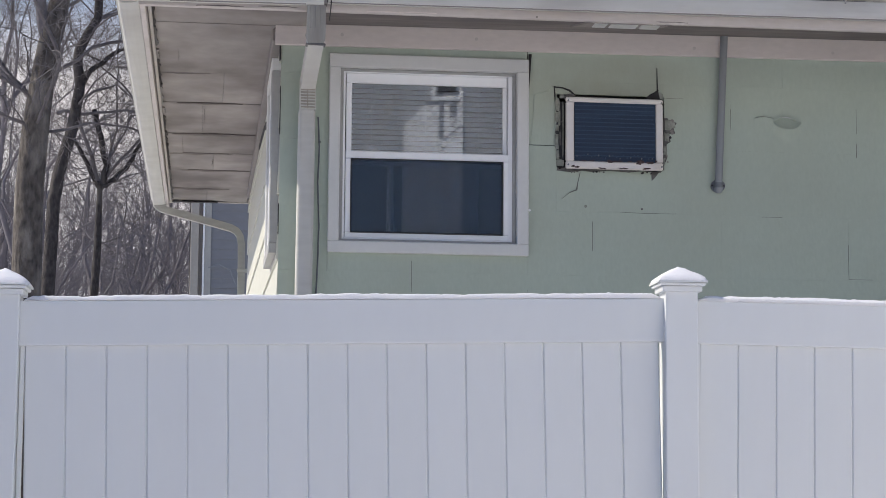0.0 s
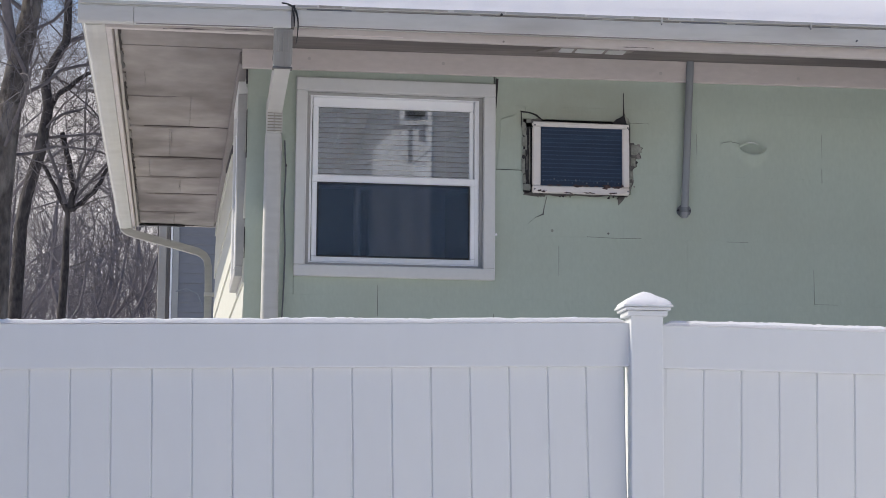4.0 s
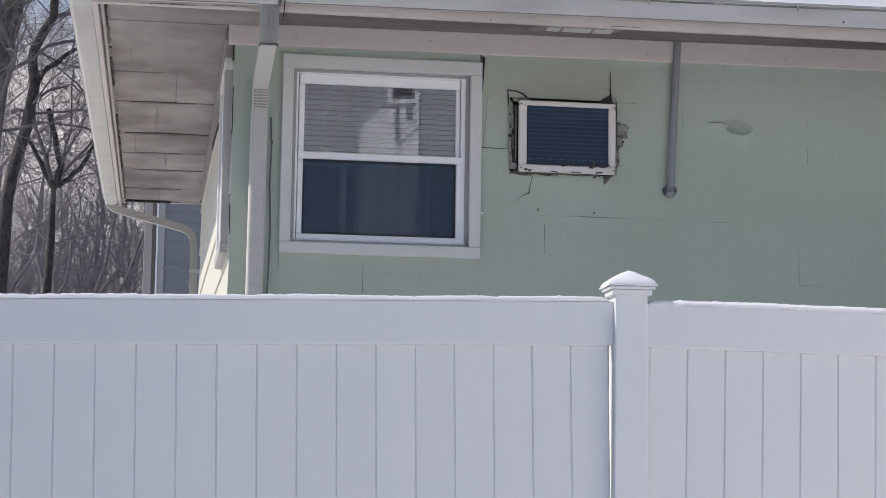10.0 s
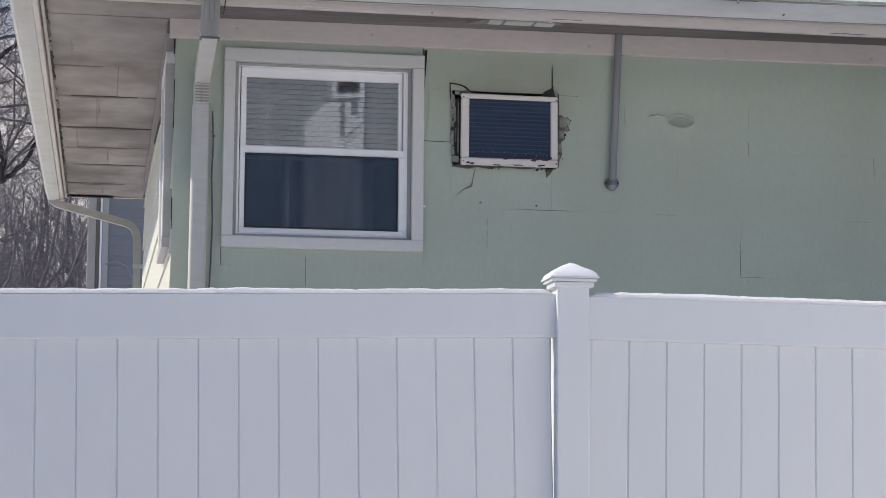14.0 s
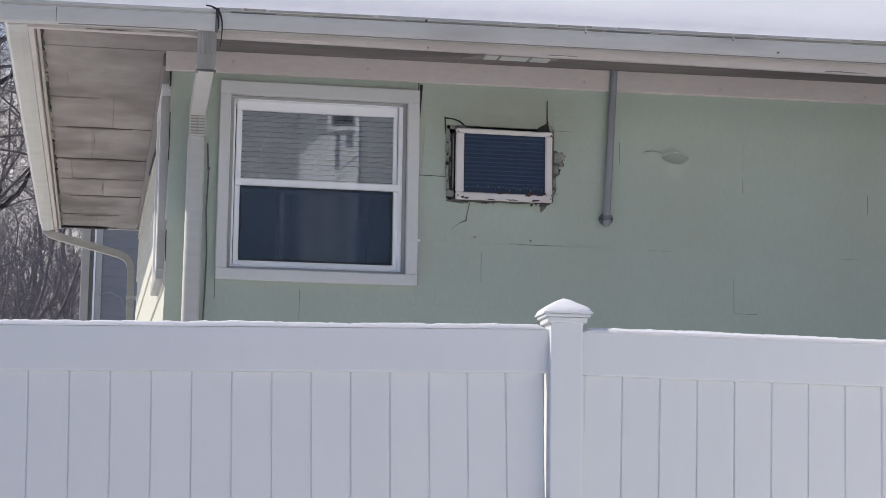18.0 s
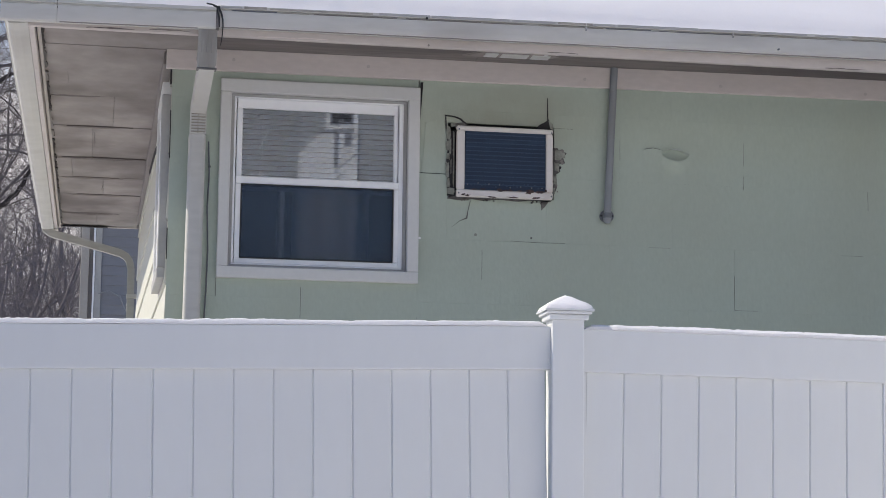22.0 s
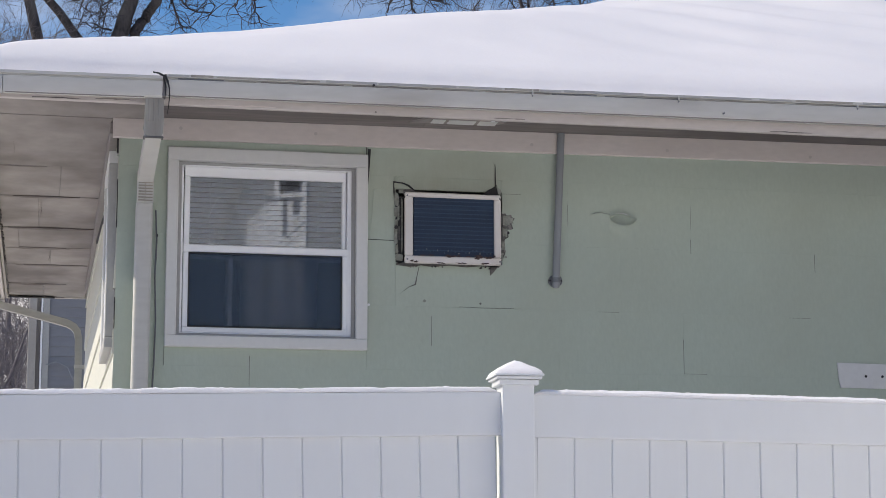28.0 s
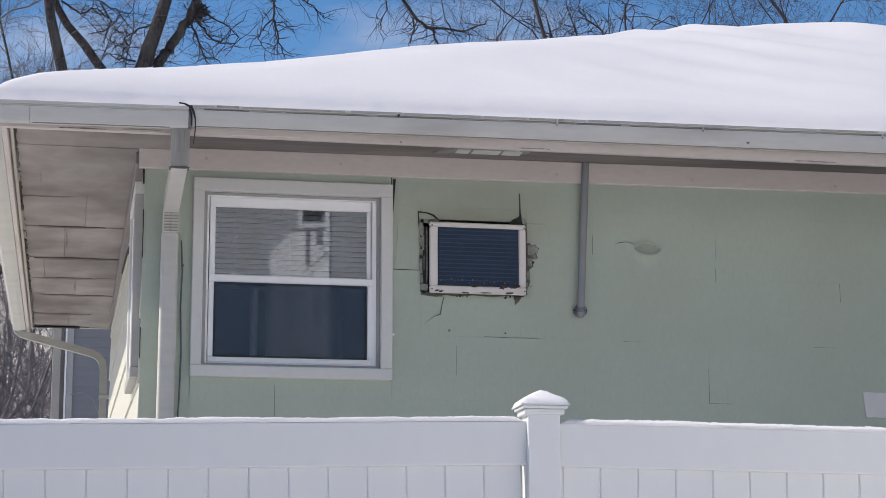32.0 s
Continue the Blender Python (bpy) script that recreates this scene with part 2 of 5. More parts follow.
M_ROOF = surface("dark_asphalt_shingle", (0.07, 0.07, 0.075), 0.95, vary=0.3, grain=90, stain=4, bump=0.5)
M_ROOM = surface("dim_interior_plaster", (0.30, 0.29, 0.28), 0.8, vary=0.04, grain=20, bump=0.05)
M_BLIND = surface("white_blind_slat", (0.84, 0.85, 0.87), 0.5, vary=0.03, grain=20, bump=0.02)
M_CURTAIN = surface("pale_curtain", (0.80, 0.80, 0.82), 0.85, vary=0.06, grain=50, stain=4, bump=0.2)
M_FRAME = surface("grey_window_channel", (0.37, 0.37, 0.36), 0.55, vary=0.06, grain=40, stain=6, bump=0.05)
M_PATCH = surface("unpainted_filler_board", (0.66, 0.665, 0.67), 0.7, vary=0.04, grain=40, stain=6, bump=0.15)
M_CONC = surface("concrete", (0.33, 0.32, 0.30), 0.9, vary=0.12, grain=50, stain=3, bump=0.4)

# soot above the conditioner and broad weathering that runs on from shingle to shingle
n, k = M_GREEN.node_tree.nodes, M_GREEN.node_tree.links
geo, wide, fine_ = n.new("ShaderNodeNewGeometry"), n.new("ShaderNodeTexNoise"), n.new("ShaderNodeTexNoise")
wide.inputs["Scale"].default_value, wide.inputs["Detail"].default_value = 1.1, 5
fine_.inputs["Scale"].default_value, fine_.inputs["Detail"].default_value = 7.0, 5
shift, long_ = n.new("ShaderNodeMapping"), n.new("ShaderNodeVectorMath")
shift.vector_type = "POINT"
shift.inputs["Location"].default_value = (-1.56 * 1.9, 0, -2.97 * 3.6)
shift.inputs["Scale"].default_value = (1.9, 0, 3.6)
long_.operation = "LENGTH"
near, mul, add_ = n.new("ShaderNodeMapRange"), n.new("ShaderNodeMath"), n.new("ShaderNodeMath")
near.inputs["From Min"].default_value, near.inputs["From Max"].default_value = 1.0, 0.35
near.inputs["To Max"].default_value = 1.15
mul.operation, add_.operation = "MULTIPLY", "ADD"
w_rng = n.new("ShaderNodeMapRange")
w_rng.inputs["From Min"].default_value, w_rng.inputs["From Max"].default_value, w_rng.inputs["To Max"].default_value = 0.46, 0.72, 0.34
tint_ = n.new("ShaderNodeMixRGB")
tint_.inputs["Color2"].default_value = (0.350, 0.362, 0.285, 1)
for tex in (wide, fine_):
    k.new(geo.outputs["Position"], tex.inputs["Vector"])
k.new(geo.outputs["Position"], shift.inputs["Vector"])
k.new(shift.outputs["Vector"], long_.inputs[0])
k.new(long_.outputs["Value"], near.inputs["Value"])
k.new(near.outputs["Result"], mul.inputs[0])
k.new(fine_.outputs["Fac"], mul.inputs[1])
k.new(wide.outputs["Fac"], w_rng.inputs["Value"])
k.new(mul.outputs["Value"], add_.inputs[0])
k.new(w_rng.outputs["Result"], add_.inputs[1])
k.new(add_.outputs["Value"], tint_.inputs["Fac"])
pb = n["Principled BSDF"]
k.new(pb.inputs["Base Color"].links[0].from_socket, tint_.inputs["Color1"])
k.new(tint_.outputs["Color"], pb.inputs["Base Color"])

M_GLASS = bpy.data.materials.new("window_glass")
M_GLASS.use_nodes = True
g = M_GLASS.node_tree.nodes["Principled BSDF"]
g.inputs["Base Color"].default_value = (0.93, 0.96, 1.0, 1)
g.inputs["Roughness"].default_value, g.inputs["IOR"].default_value, g.inputs["Transmission Weight"].default_value = 0.0, 1.72, 1.0

M_SCREEN = bpy.data.materials.new("insect_screen")
M_SCREEN.use_nodes = True
n, k = M_SCREEN.node_tree.nodes, M_SCREEN.node_tree.links
n["Principled BSDF"].inputs["Base Color"].default_value = (0.017, 0.052, 0.112, 1)
n["Principled BSDF"].inputs["Roughness"].default_value = 0.7
tr, mx = n.new("ShaderNodeBsdfTransparent"), n.new("ShaderNodeMixShader")
mx.inputs["Fac"].default_value = 0.42
k.new(tr.outputs[0], mx.inputs[1])
k.new(n["Principled BSDF"].outputs[0], mx.inputs[2])
k.new(mx.outputs[0], n["Material Output"].inputs["Surface"])


# ------------------------------------------------------------------ building blocks
def place_of(ob):
    m = Matrix.Identity(4)
    while ob is not None:
        m = ob.matrix_basis @ m
        ob = ob.parent
    return m


def thing(name, at=(0, 0, 0), label="", category="", group="", kind="", rz=0.0):
    ob = new(name)
    ob.matrix_basis = pose(*at, 0, 0, rz)
    ob.empty_display_size = 0.1
    return tagged(ob, label, category, group, kind)


def finish(bm, mat, smooth=False):
    bmesh.ops.recalc_face_normals(bm, faces=bm.faces[:])
    me = bpy.data.meshes.new("shape")
    bm.to_mesh(me)
    bm.free()
    for m in mat if isinstance(mat, (list, tuple)) else [mat]:
        me.materials.append(m)
    if smooth:
        me.shade_smooth()
        me.set_sharp_from_angle(angle=radians(38))
    return me


def part(name, bm, mat, parent=None, label="", smooth=False):
    """One mesh object, given in world coordinates, under a thing or a part."""
    if parent is not None:
        bm.transform(place_of(parent).inverted())
    ob = new(name, finish(bm, mat, smooth))
    ob.parent = parent
    return tagged(ob, label)


def solo(name, bm, mat, label="", category="", group="", kind="", smooth=False):
    return tagged(part(name, bm, mat, None, "", smooth), label, category, group, kind)


def box(x0, x1, y0, y1, z0, z1, bevel=0.0, bm=None, seg=1):
    bm = bm or bmesh.new()
    vs = bmesh.ops.create_cube(bm, size=1.0, matrix=Matrix.LocRotScale(((x0 + x1) / 2, (y0 + y1) / 2, (z0 + z1) / 2), None, (x1 - x0, y1 - y0, z1 - z0)))["verts"]
    if bevel:
        es = list({e for v in vs for e in v.link_edges})
        bmesh.ops.bevel(bm, geom=es, offset=bevel, segments=seg, affect="EDGES", profile=0.6)
    return bm


def prism(points, axis, a, b, bm=None):
    """A closed outline swept along an axis from a to b. Outlines are (y, z) along x, (x, z) along y, (x, y) along z."""
    bm = bm or bmesh.new()
    def at(p, v):
        return {"x": (v, p[0], p[1]), "y": (p[0], v, p[1]), "z": (p[0], p[1], v)}[axis]
    lo, hi = [bm.verts.new(at(p, a)) for p in points], [bm.verts.new(at(p, b)) for p in points]
    bm.faces.new(lo)
    bm.faces.new(hi[::-1])
    for i in range(len(points)):
        j = (i + 1) % len(points)
        bm.faces.new((lo[i], lo[j], hi[j], hi[i]))
    return bm


def tube(points, radii, sides=8, bm=None, squash=1.0):
    bm = bm or bmesh.new()
    pts = [Vector(p) for p in points]
    if not isinstance(radii, (list, tuple)):
        radii = [radii] * len(pts)
    rings = []
    for i, p in enumerate(pts):
        d = (pts[min(i + 1, len(pts) - 1)] - pts[max(i - 1, 0)]).normalized()
        u = d.cross(Vector((0.31, 0.95, 0.05))).normalized()
        v = d.cross(u)
        rings.append([bm.verts.new(p + radii[i] * (math.cos(2 * math.pi * s / sides) * u + squash * math.sin(2 * math.pi * s / sides) * v)) for s in range(sides)])
    for a, b in zip(rings, rings[1:]):
        for s in range(sides):
            bm.faces.new((a[s], a[(s + 1) % sides], b[(s + 1) % sides], b[s]))
    bm.faces.new(rings[0][::-1])
    bm.faces.new(rings[-1])
    return bm


def rect_tube(sections, bm=None):
    """A rectangular pipe through sections, each four corner points."""
    bm = bm or bmesh.new()
    rings = [[bm.verts.new(p) for p in s] for s in sections]
    for a, b in zip(rings, rings[1:]):
        for s in range(4):
            bm.faces.new((a[s], a[(s + 1) % 4], b[(s + 1) % 4], b[s]))
    bm.faces.new(rings[0][::-1])
    bm.faces.new(rings[-1])
    return bm


def wob(x, y, z=0.0, s=1.0):
    return noise.noise(Vector((x * s, y * s, z * s)))


def sheet(xs, ys, height, bm_out=False):
    """A grid of heights as plain vertex and face lists."""
    verts = [(x, y, height(x, y)) for y in ys for x in xs]
    w = len(xs)
    faces = [(j * w + i, j * w + i + 1, (j + 1) * w + i + 1, (j + 1) * w + i) for j in range(len(ys) - 1) for i in range(w - 1)]
    return verts, faces


def mesh_object(name, verts, faces, mat, smooth=True):
    me = bpy.data.meshes.new(name)
    me.from_pydata(verts, [], faces)
    me.materials.append(mat)
    if smooth:
        me.shade_smooth()
    me.update()
    return new(name, me)

# ------------------------------------------------------------------ ground
def ground_z(x, y):
    d = math.hypot(x - 1, y + 3)
    return 0.05 * wob(x, y, 3, 0.35) + 0.02 * wob(x, y, 9, 1.3) + (0.6 * wob(x, y, 5, 0.03) if d > 30 else 0.0) * min(1, (d - 30) / 40) - 0.03

steps = [-900, -500, -280, -160, -100, -70, -50, -40] + [-32 + 1.0 * i for i in range(65)] + [34, 40, 50, 70, 100, 160, 280, 500, 900]
v, f = sheet(steps, steps, ground_z)
tagged(mesh_object("ground", v, f, M_SNOW), "snow-covered open yard and street verge under even white snow", "ground", kind="structure")

# ------------------------------------------------------------------ the green house
EAVE, SOFFIT, PITCH = 0.70, 3.212, 0.415
FRONT, RISE = 3.226, 0.0066     # the front eaves climb a little to the east
HX, HY = 11.4, 8.5            # walls end here; the left wing ends at WING
WING, STEP = 5.05, 2.9
EDGE, SKEW = 0.026, 0.0052     # the corner of the front wall, and how far the side wall is out of square
WIN = (0.295, 1.112, 2.235, 3.036)
HOLE = (1.300, 1.808, 2.600, 2.945)

house = thing("wall_south", (0, 0, 0), "pale green painted shingle wall of a one-storey house", "wall", kind="structure")
bm = bmesh.new()
# sheathing in blocks round the two openings
xs = [0.040, WIN[0], WIN[1], HOLE[0], HOLE[1], HX]
box(xs[0], xs[1], 0.012, 0.16, -0.2, 3.23, bm=bm)
box(xs[1], xs[2], 0.012, 0.16, -0.2, WIN[2], bm=bm)
box(xs[1], xs[2], 0.012, 0.16, WIN[3], 3.23, bm=bm)
box(xs[2], xs[3], 0.012, 0.16, -0.2, 3.23, bm=bm)
box(xs[3], xs[4], 0.012, 0.16, -0.2, HOLE[2], bm=bm)
box(xs[3], xs[4], 0.012, 0.16, HOLE[3], 3.23, bm=bm)
box(xs[4], xs[5], 0.012, 0.16, -0.2, 3.23, bm=bm)
part("sheathing", bm, M_SHEATH, house, "dark board behind the shingles")
part("foundation", box(0.030, HX, -0.004, 0.010, -0.2, 0.30, 0.003), M_CONC, house, "bare concrete footing strip")

side = thing("wall_west", (0, 0, 0), "pale green painted shingle side wall, lower half in sun", "wall", kind="structure")
part("sheathing", box(0.036, 0.16, 0.162, WING, -0.2, SOFFIT), M_SHEATH, side)
back = thing("wall_north", (0, 0, 0), "plain pale green rear walls of the house", "wall", kind="structure")
bm = box(0.012, STEP, WING, WING + 0.15, -0.2, SOFFIT)
box(STEP, STEP + 0.15, WING + 0.15, HY, -0.2, 4.6, bm=bm)
box(STEP + 0.15, HX, HY, HY + 0.15, -0.2, 3.23, bm=bm)
part("rear_face", bm, M_GREEN, back)
tagged(part("wall_east", box(HX, HX + 0.15, 0.012, HY, -0.2, SOFFIT), M_GREEN), "plain pale green end wall of the house", "wall", kind="structure")

def roof_z(x, y):
    d = min(x + EAVE, y + EAVE, HX + EAVE - x, HY + EAVE - y)
    return 3.205 + PITCH * d

def inside(x, y):
    return not (x < STEP - 0.55 and y > WING + 0.60)

def roof_sheet(name, lift, mat, label, cat):
    xs = sorted({round(-EAVE + i * 0.1, 3) for i in range(int((HX + 2 * EAVE) / 0.1) + 1)} | {HX + EAVE})
    ys = sorted({round(-EAVE + i * 0.1, 3) for i in range(int((HY + 2 * EAVE) / 0.1) + 1)} | {HY + EAVE})
    idx, verts, faces = {}, [], []
    for j, y in enumerate(ys):
        for i, x in enumerate(xs):
            idx[i, j] = len(verts)
            verts.append((x, y, lift(x, y)))
    for j in range(len(ys) - 1):
        for i in range(len(xs) - 1):
            if inside((xs[i] + xs[i + 1]) / 2, (ys[j] + ys[j + 1]) / 2):
                faces.append((idx[i, j], idx[i + 1, j], idx[i + 1, j + 1], idx[i, j + 1]))
    return tagged(mesh_object(name, verts, faces, mat), label, cat, kind="structure")

roof_sheet("roof", lambda x, y: roof_z(x, y), M_ROOF, "dark asphalt hip roof buried under snow", "roof")

def edge_in(x, y):
    d = min(x + EAVE, y + EAVE, HX + EAVE - x, HY + EAVE - y)
    if y > WING + 0.1 and x < STEP + 0.5:
        d = min(d, max(abs(x - (STEP - 0.55)), 0) if y > WING + 0.6 else WING + 0.6 - y)
    return max(d, 0)

def snow_z(x, y):
    d = edge_in(x, y)
    base = roof_z(x, y)
    # the hip and the ridge are rounded off by the drifted snow
    a, b = x + EAVE, y + EAVE
    soft = 0.10 * math.exp(-((a - b) / 0.35) ** 2) * min(1, min(a, b))
    t = min(1.0, d / (0.30 if b < a else 0.55))
    depth = 0.115 * math.sqrt(max(0.0, 1 - (1 - t) ** 2)) + 0.02
    ripple = 0.013 * math.sin(5.6 * (x * 0.9 + y * 0.85) + 3.0 * wob(x, y, 0, 0.7)) * min(1, max(0, (x - 2.2) / 1.5)) * min(1, d / 0.8)
    depth += 0.018 * wob(x, y, 1, 0.9) * min(1, d) + 0.005 * wob(x, y, 2, 3.2) * min(1, d * 3) + 0.0012 * wob(x, y, 7, 11) + 0.006 * wob(x, y, 5, 9) * math.exp(-d / 0.12) + 0.004 * wob(x, y, 8, 14) * math.exp(-d / 0.09)
    drift = 0.05 * math.exp(-((x - 5.35) / 0.42) ** 2 - ((y - 4.2) / 0.9) ** 2)
    return base + depth + ripple + drift - 0.3 * soft

def gutter_top(x):
    return 3.236 + 0.009 * (x + 0.711) / 0.89 if x < 0.18 else 3.2525 + 0.0092 * (x - 0.19)

def snow_roof():
    xs = [-EAVE + 0.0125 + i * 0.025 for i in range(14)] + [-0.34 + 0.025 * i for i in range(262)] + [6.2 + 0.2 * i for i in range(30)]
    xs = [-EAVE - 0.005] + [x for x in xs if x < HX + EAVE] + [HX + EAVE + 0.005]
    ys = [-EAVE - 0.005] + [-EAVE + 0.0125 + i * 0.025 for i in range(16)] + [-0.28 + 0.05 * i for i in range(100)] + [4.75 + 0.2 * i for i in range(23)]
    ys = [y for y in ys if y < HY + EAVE] + [HY + EAVE + 0.005]
    idx, verts, faces = {}, [], []
    for j, y in enumerate(ys):
        for i, x in enumerate(xs):
            edge = i == 0 or j == 0 or i == len(xs) - 1 or j == len(ys) - 1
            lip = gutter_top(x) + 0.001 + 0.014 * max(0, wob(x, y, 6, 7)) + 0.010 * max(0, wob(x, y, 9, 14)) if y < 0 else 3.247
            over = max(0.0, wob(x, 0, 3, 7) + 0.5 * wob(x, 0, 8, 14))
            z = (gutter_top(x) + 0.001 - 0.012 * over if y < 0 else lip) if edge else lip + 0.006 if j == 1 and y < 0 and i > 2 else max(snow_z(x, y), lip + (0.006 if j < 3 or i < 3 else 0))
            wig = 0.003 * wob(x, y, 4, 6) + 0.003 * wob(x, y, 4, 12) + 0.002 if 0 < j < 3 else 0.0
            idx[i, j] = len(verts)
            verts.append((x, y + wig - (0.016 * over if j == 0 else 0.0), z))
    for j in range(len(ys) - 1):
        for i in range(len(xs) - 1):
            if inside((xs[i] + xs[i + 1]) / 2, (ys[j] + ys[j + 1]) / 2):
                faces.append((idx[i, j], idx[i + 1, j], idx[i + 1, j + 1], idx[i, j + 1]))
    return tagged(mesh_object("roof_snow", verts, faces, M_SNOW), "thick smooth wind-rippled snow lying on the hip roof", "snow", kind="stuff")

snow_roof()

# eaves
fascia = thing("fascia", (0, 0, 0), "weathered off-white wooden fascia board under the gutter", "fascia", kind="structure")
part("front_board", box(-0.60, HX + 0.6, -0.645, -0.620, 3.137, 3.250, 0.003), M_FASCIA, fascia)
# paint has lifted off the board in long splinters near the joint
rng_f = random.Random(21)
for x0_, x1_ in ((-0.36, -0.16), (-0.10, 0.07), (0.36, 0.52), (0.50, 0.66), (1.62, 1.76), (2.9, 3.1)):
    n_ = 8
    px_ = [x0_ + (x1_ - x0_) * i / n_ for i in range(n_ + 1)]
    zc = rng_f.uniform(3.143, 3.152)
    pts = [(v_, zc + rng_f.uniform(0.0005, 0.004) * math.sin(math.pi * i / n_)) for i, v_ in enumerate(px_)] + [(v_, zc - rng_f.uniform(0.0005, 0.003)) for v_ in px_[::-1]]
    part("peeled_paint", prism(pts, "y", -0.6475, -0.6445), rng_f.choice((M_BROWN, M_FRIEZE, M_SOFFIT2)), fascia, "splinter of lifted paint")
part("side_board", box(-0.60, -0.575, -0.619, WING + 0.60, 3.150, 3.248, 0.003), M_FASCIA, fascia)
part("side_strip", box(-0.572, -0.556, -0.56, WING + 0.58, 3.190, 3.208, 0.003), M_FASCIA, fascia, "warped strip with open cracked seam")
jag = random.Random(15)
y = -0.55
while y < WING + 0.5:
    span = jag.uniform(0.16, 0.55)
    ys_ = [y + span * i / 9 for i in range(10)]
    left_ = [(-0.5565 - 0.003 * jag.random(), v_) for v_ in ys_]
    right_ = [(-0.549 + 0.009 * jag.random() ** 1.5, v_) for v_ in ys_[::-1]]
    part("seam_gap", prism(left_ + right_, "z", 3.2015, 3.2085), jag.choice((M_SHEATH, M_BROWN, M_BARK)), fascia, "dark rotted seam")
    y += span + jag.uniform(0.0, 0.10)
part("rear_gap", box(-0.57, -0.22, WING + 0.535, WING + 0.582, 3.198, 3.204), M_VOID, fascia, "black rotted gap")
part("rear_board", box(-0.60, STEP - 0.6, WING + 0.585, WING + 0.61, 3.203, 3.262), M_FASCIA, fascia)

frieze = thing("trim", (0, 0, 0), "pinkish white painted frieze board under the eaves", "trim", kind="structure")
bm = box(-0.004, HX, -0.024, 0.000, 3.1295, FRONT + 0.008, 0.003)
for v_ in bm.verts:
    v_.co.z += RISE * v_.co.x
part("front_frieze", bm, M_FRIEZE, frieze)
for x in (0.30, 0.92, 1.95, 2.62, 3.35, 4.2):
    part("nail_head", tube([(x, -0.0265, 3.19 - 0.02 * (x % 0.7)), (x, -0.0235, 3.19 - 0.02 * (x % 0.7))], 0.008, 10), M_FASCIA, frieze)
part("corner_crack", box(0.0160, 0.0240, -0.0085, 0.010, 3.060, 3.128), M_VOID, frieze, "open black crack at the corner")
part("corner_crack", box(0.0215, 0.0250, -0.0085, 0.010, 2.72, 2.94), M_VOID, frieze, "open black crack at the corner")
part("corner_crack", box(0.0215, 0.0250, -0.0085, 0.010, 2.26, 2.40), M_VOID, frieze, "open black crack at the corner")
part("side_mould", box(-0.016, 0.030, 0.002, WING, 3.150, SOFFIT - 0.004, 0.004), M_BROWN, frieze, "brown weathered moulding")
part("corner_crack", prism([(1.45, 3.045), (1.9, 3.085), (2.8, 3.145), (2.8, 3.125), (1.9, 3.062), (1.45, 3.035)], "x", 0.002, 0.020), M_VOID, frieze, "black gap where the moulding has lifted")

soffit = thing("soffit", (0, 0, 0), "weathered brownish cement-board soffit with cracked seams", "soffit", kind="structure")
rng = random.Random(4)
SEAMS = [-0.018, 1.03, 1.84, 2.81, 3.50, 4.17, 5.0, WING + 0.583]
CUTS = [None, -0.224, -0.335, -0.455, -0.262, None, -0.30]
for y0, y1, cut in zip(SEAMS, SEAMS[1:], CUTS):
    for a, b in ((-0.575, cut), (cut, -0.004)) if cut else ((-0.575, -0.004),):
        dz = rng.uniform(-0.002, 0.002)
        bm = box(a + 0.0003, b - 0.0003, y0 + 0.0006, y1 - 0.0006, SOFFIT, SOFFIT + 0.010, 0.002)
        tip, roll_ = rng.uniform(-0.008, 0.008), rng.uniform(-0.010, 0.010)
        for v_ in bm.verts:
            v_.co.z += dz + tip * (v_.co.y - (y0 + y1) / 2) + roll_ * (v_.co.x - (a + b) / 2)
        part("panel", bm, M_SOFFIT, soffit)
    # the seam has opened along part of its length, and its edge has curled down
    xa, n_ = rng.uniform(-0.55, -0.42), 14
    xb = min(-0.02, xa + rng.uniform(0.25, 0.50))
    px_ = [xa + (xb - xa) * i / n_ for i in range(n_ + 1)]
    thick_ = [0.2 + 0.8 * math.sin(math.pi * i / n_) * rng.uniform(0.4, 1.0) for i in range(n_ + 1)]
    pts = [(v_, y1 - 0.010 * k_) for v_, k_ in zip(px_, thick_)] + [(v_, y1 + 0.012 * k_) for v_, k_ in zip(px_[::-1], thick_[::-1])]
    part("open_seam", prism(pts, "z", SOFFIT - 0.0040, SOFFIT + 0.002), M_SOFFIT2, soffit)
    bm = bmesh.new()
    x0_, x1_ = max(-0.56, xa - 0.05), min(-0.02, xb + rng.uniform(-0.1, 0.12))
    rings_ = []
    for i in range(n_ + 1):
        f_ = i / n_
        v_, sag = x0_ + (x1_ - x0_) * f_, 0.004 + 0.006 * math.sin(math.pi * f_) * rng.uniform(0.5, 1.0)
        rings_.append([bm.verts.new(c) for c in ((v_, y1 + 0.014, SOFFIT - 0.0005), (v_, y1 + 0.018, SOFFIT - sag), (v_, y1 + 0.046, SOFFIT - 0.0005))])
    for p_, q_ in zip(rings_, rings_[1:]):
        for i in range(3):
            bm.faces.new((p_[i], p_[(i + 1) % 3], q_[(i + 1) % 3], q_[i]))
    bm.faces.new(rings_[0])
    bm.faces.new(rings_[-1][::-1])
    part("curled_edge", bm, M_SOFFIT, soffit, "curled lower edge of a panel", smooth=True)
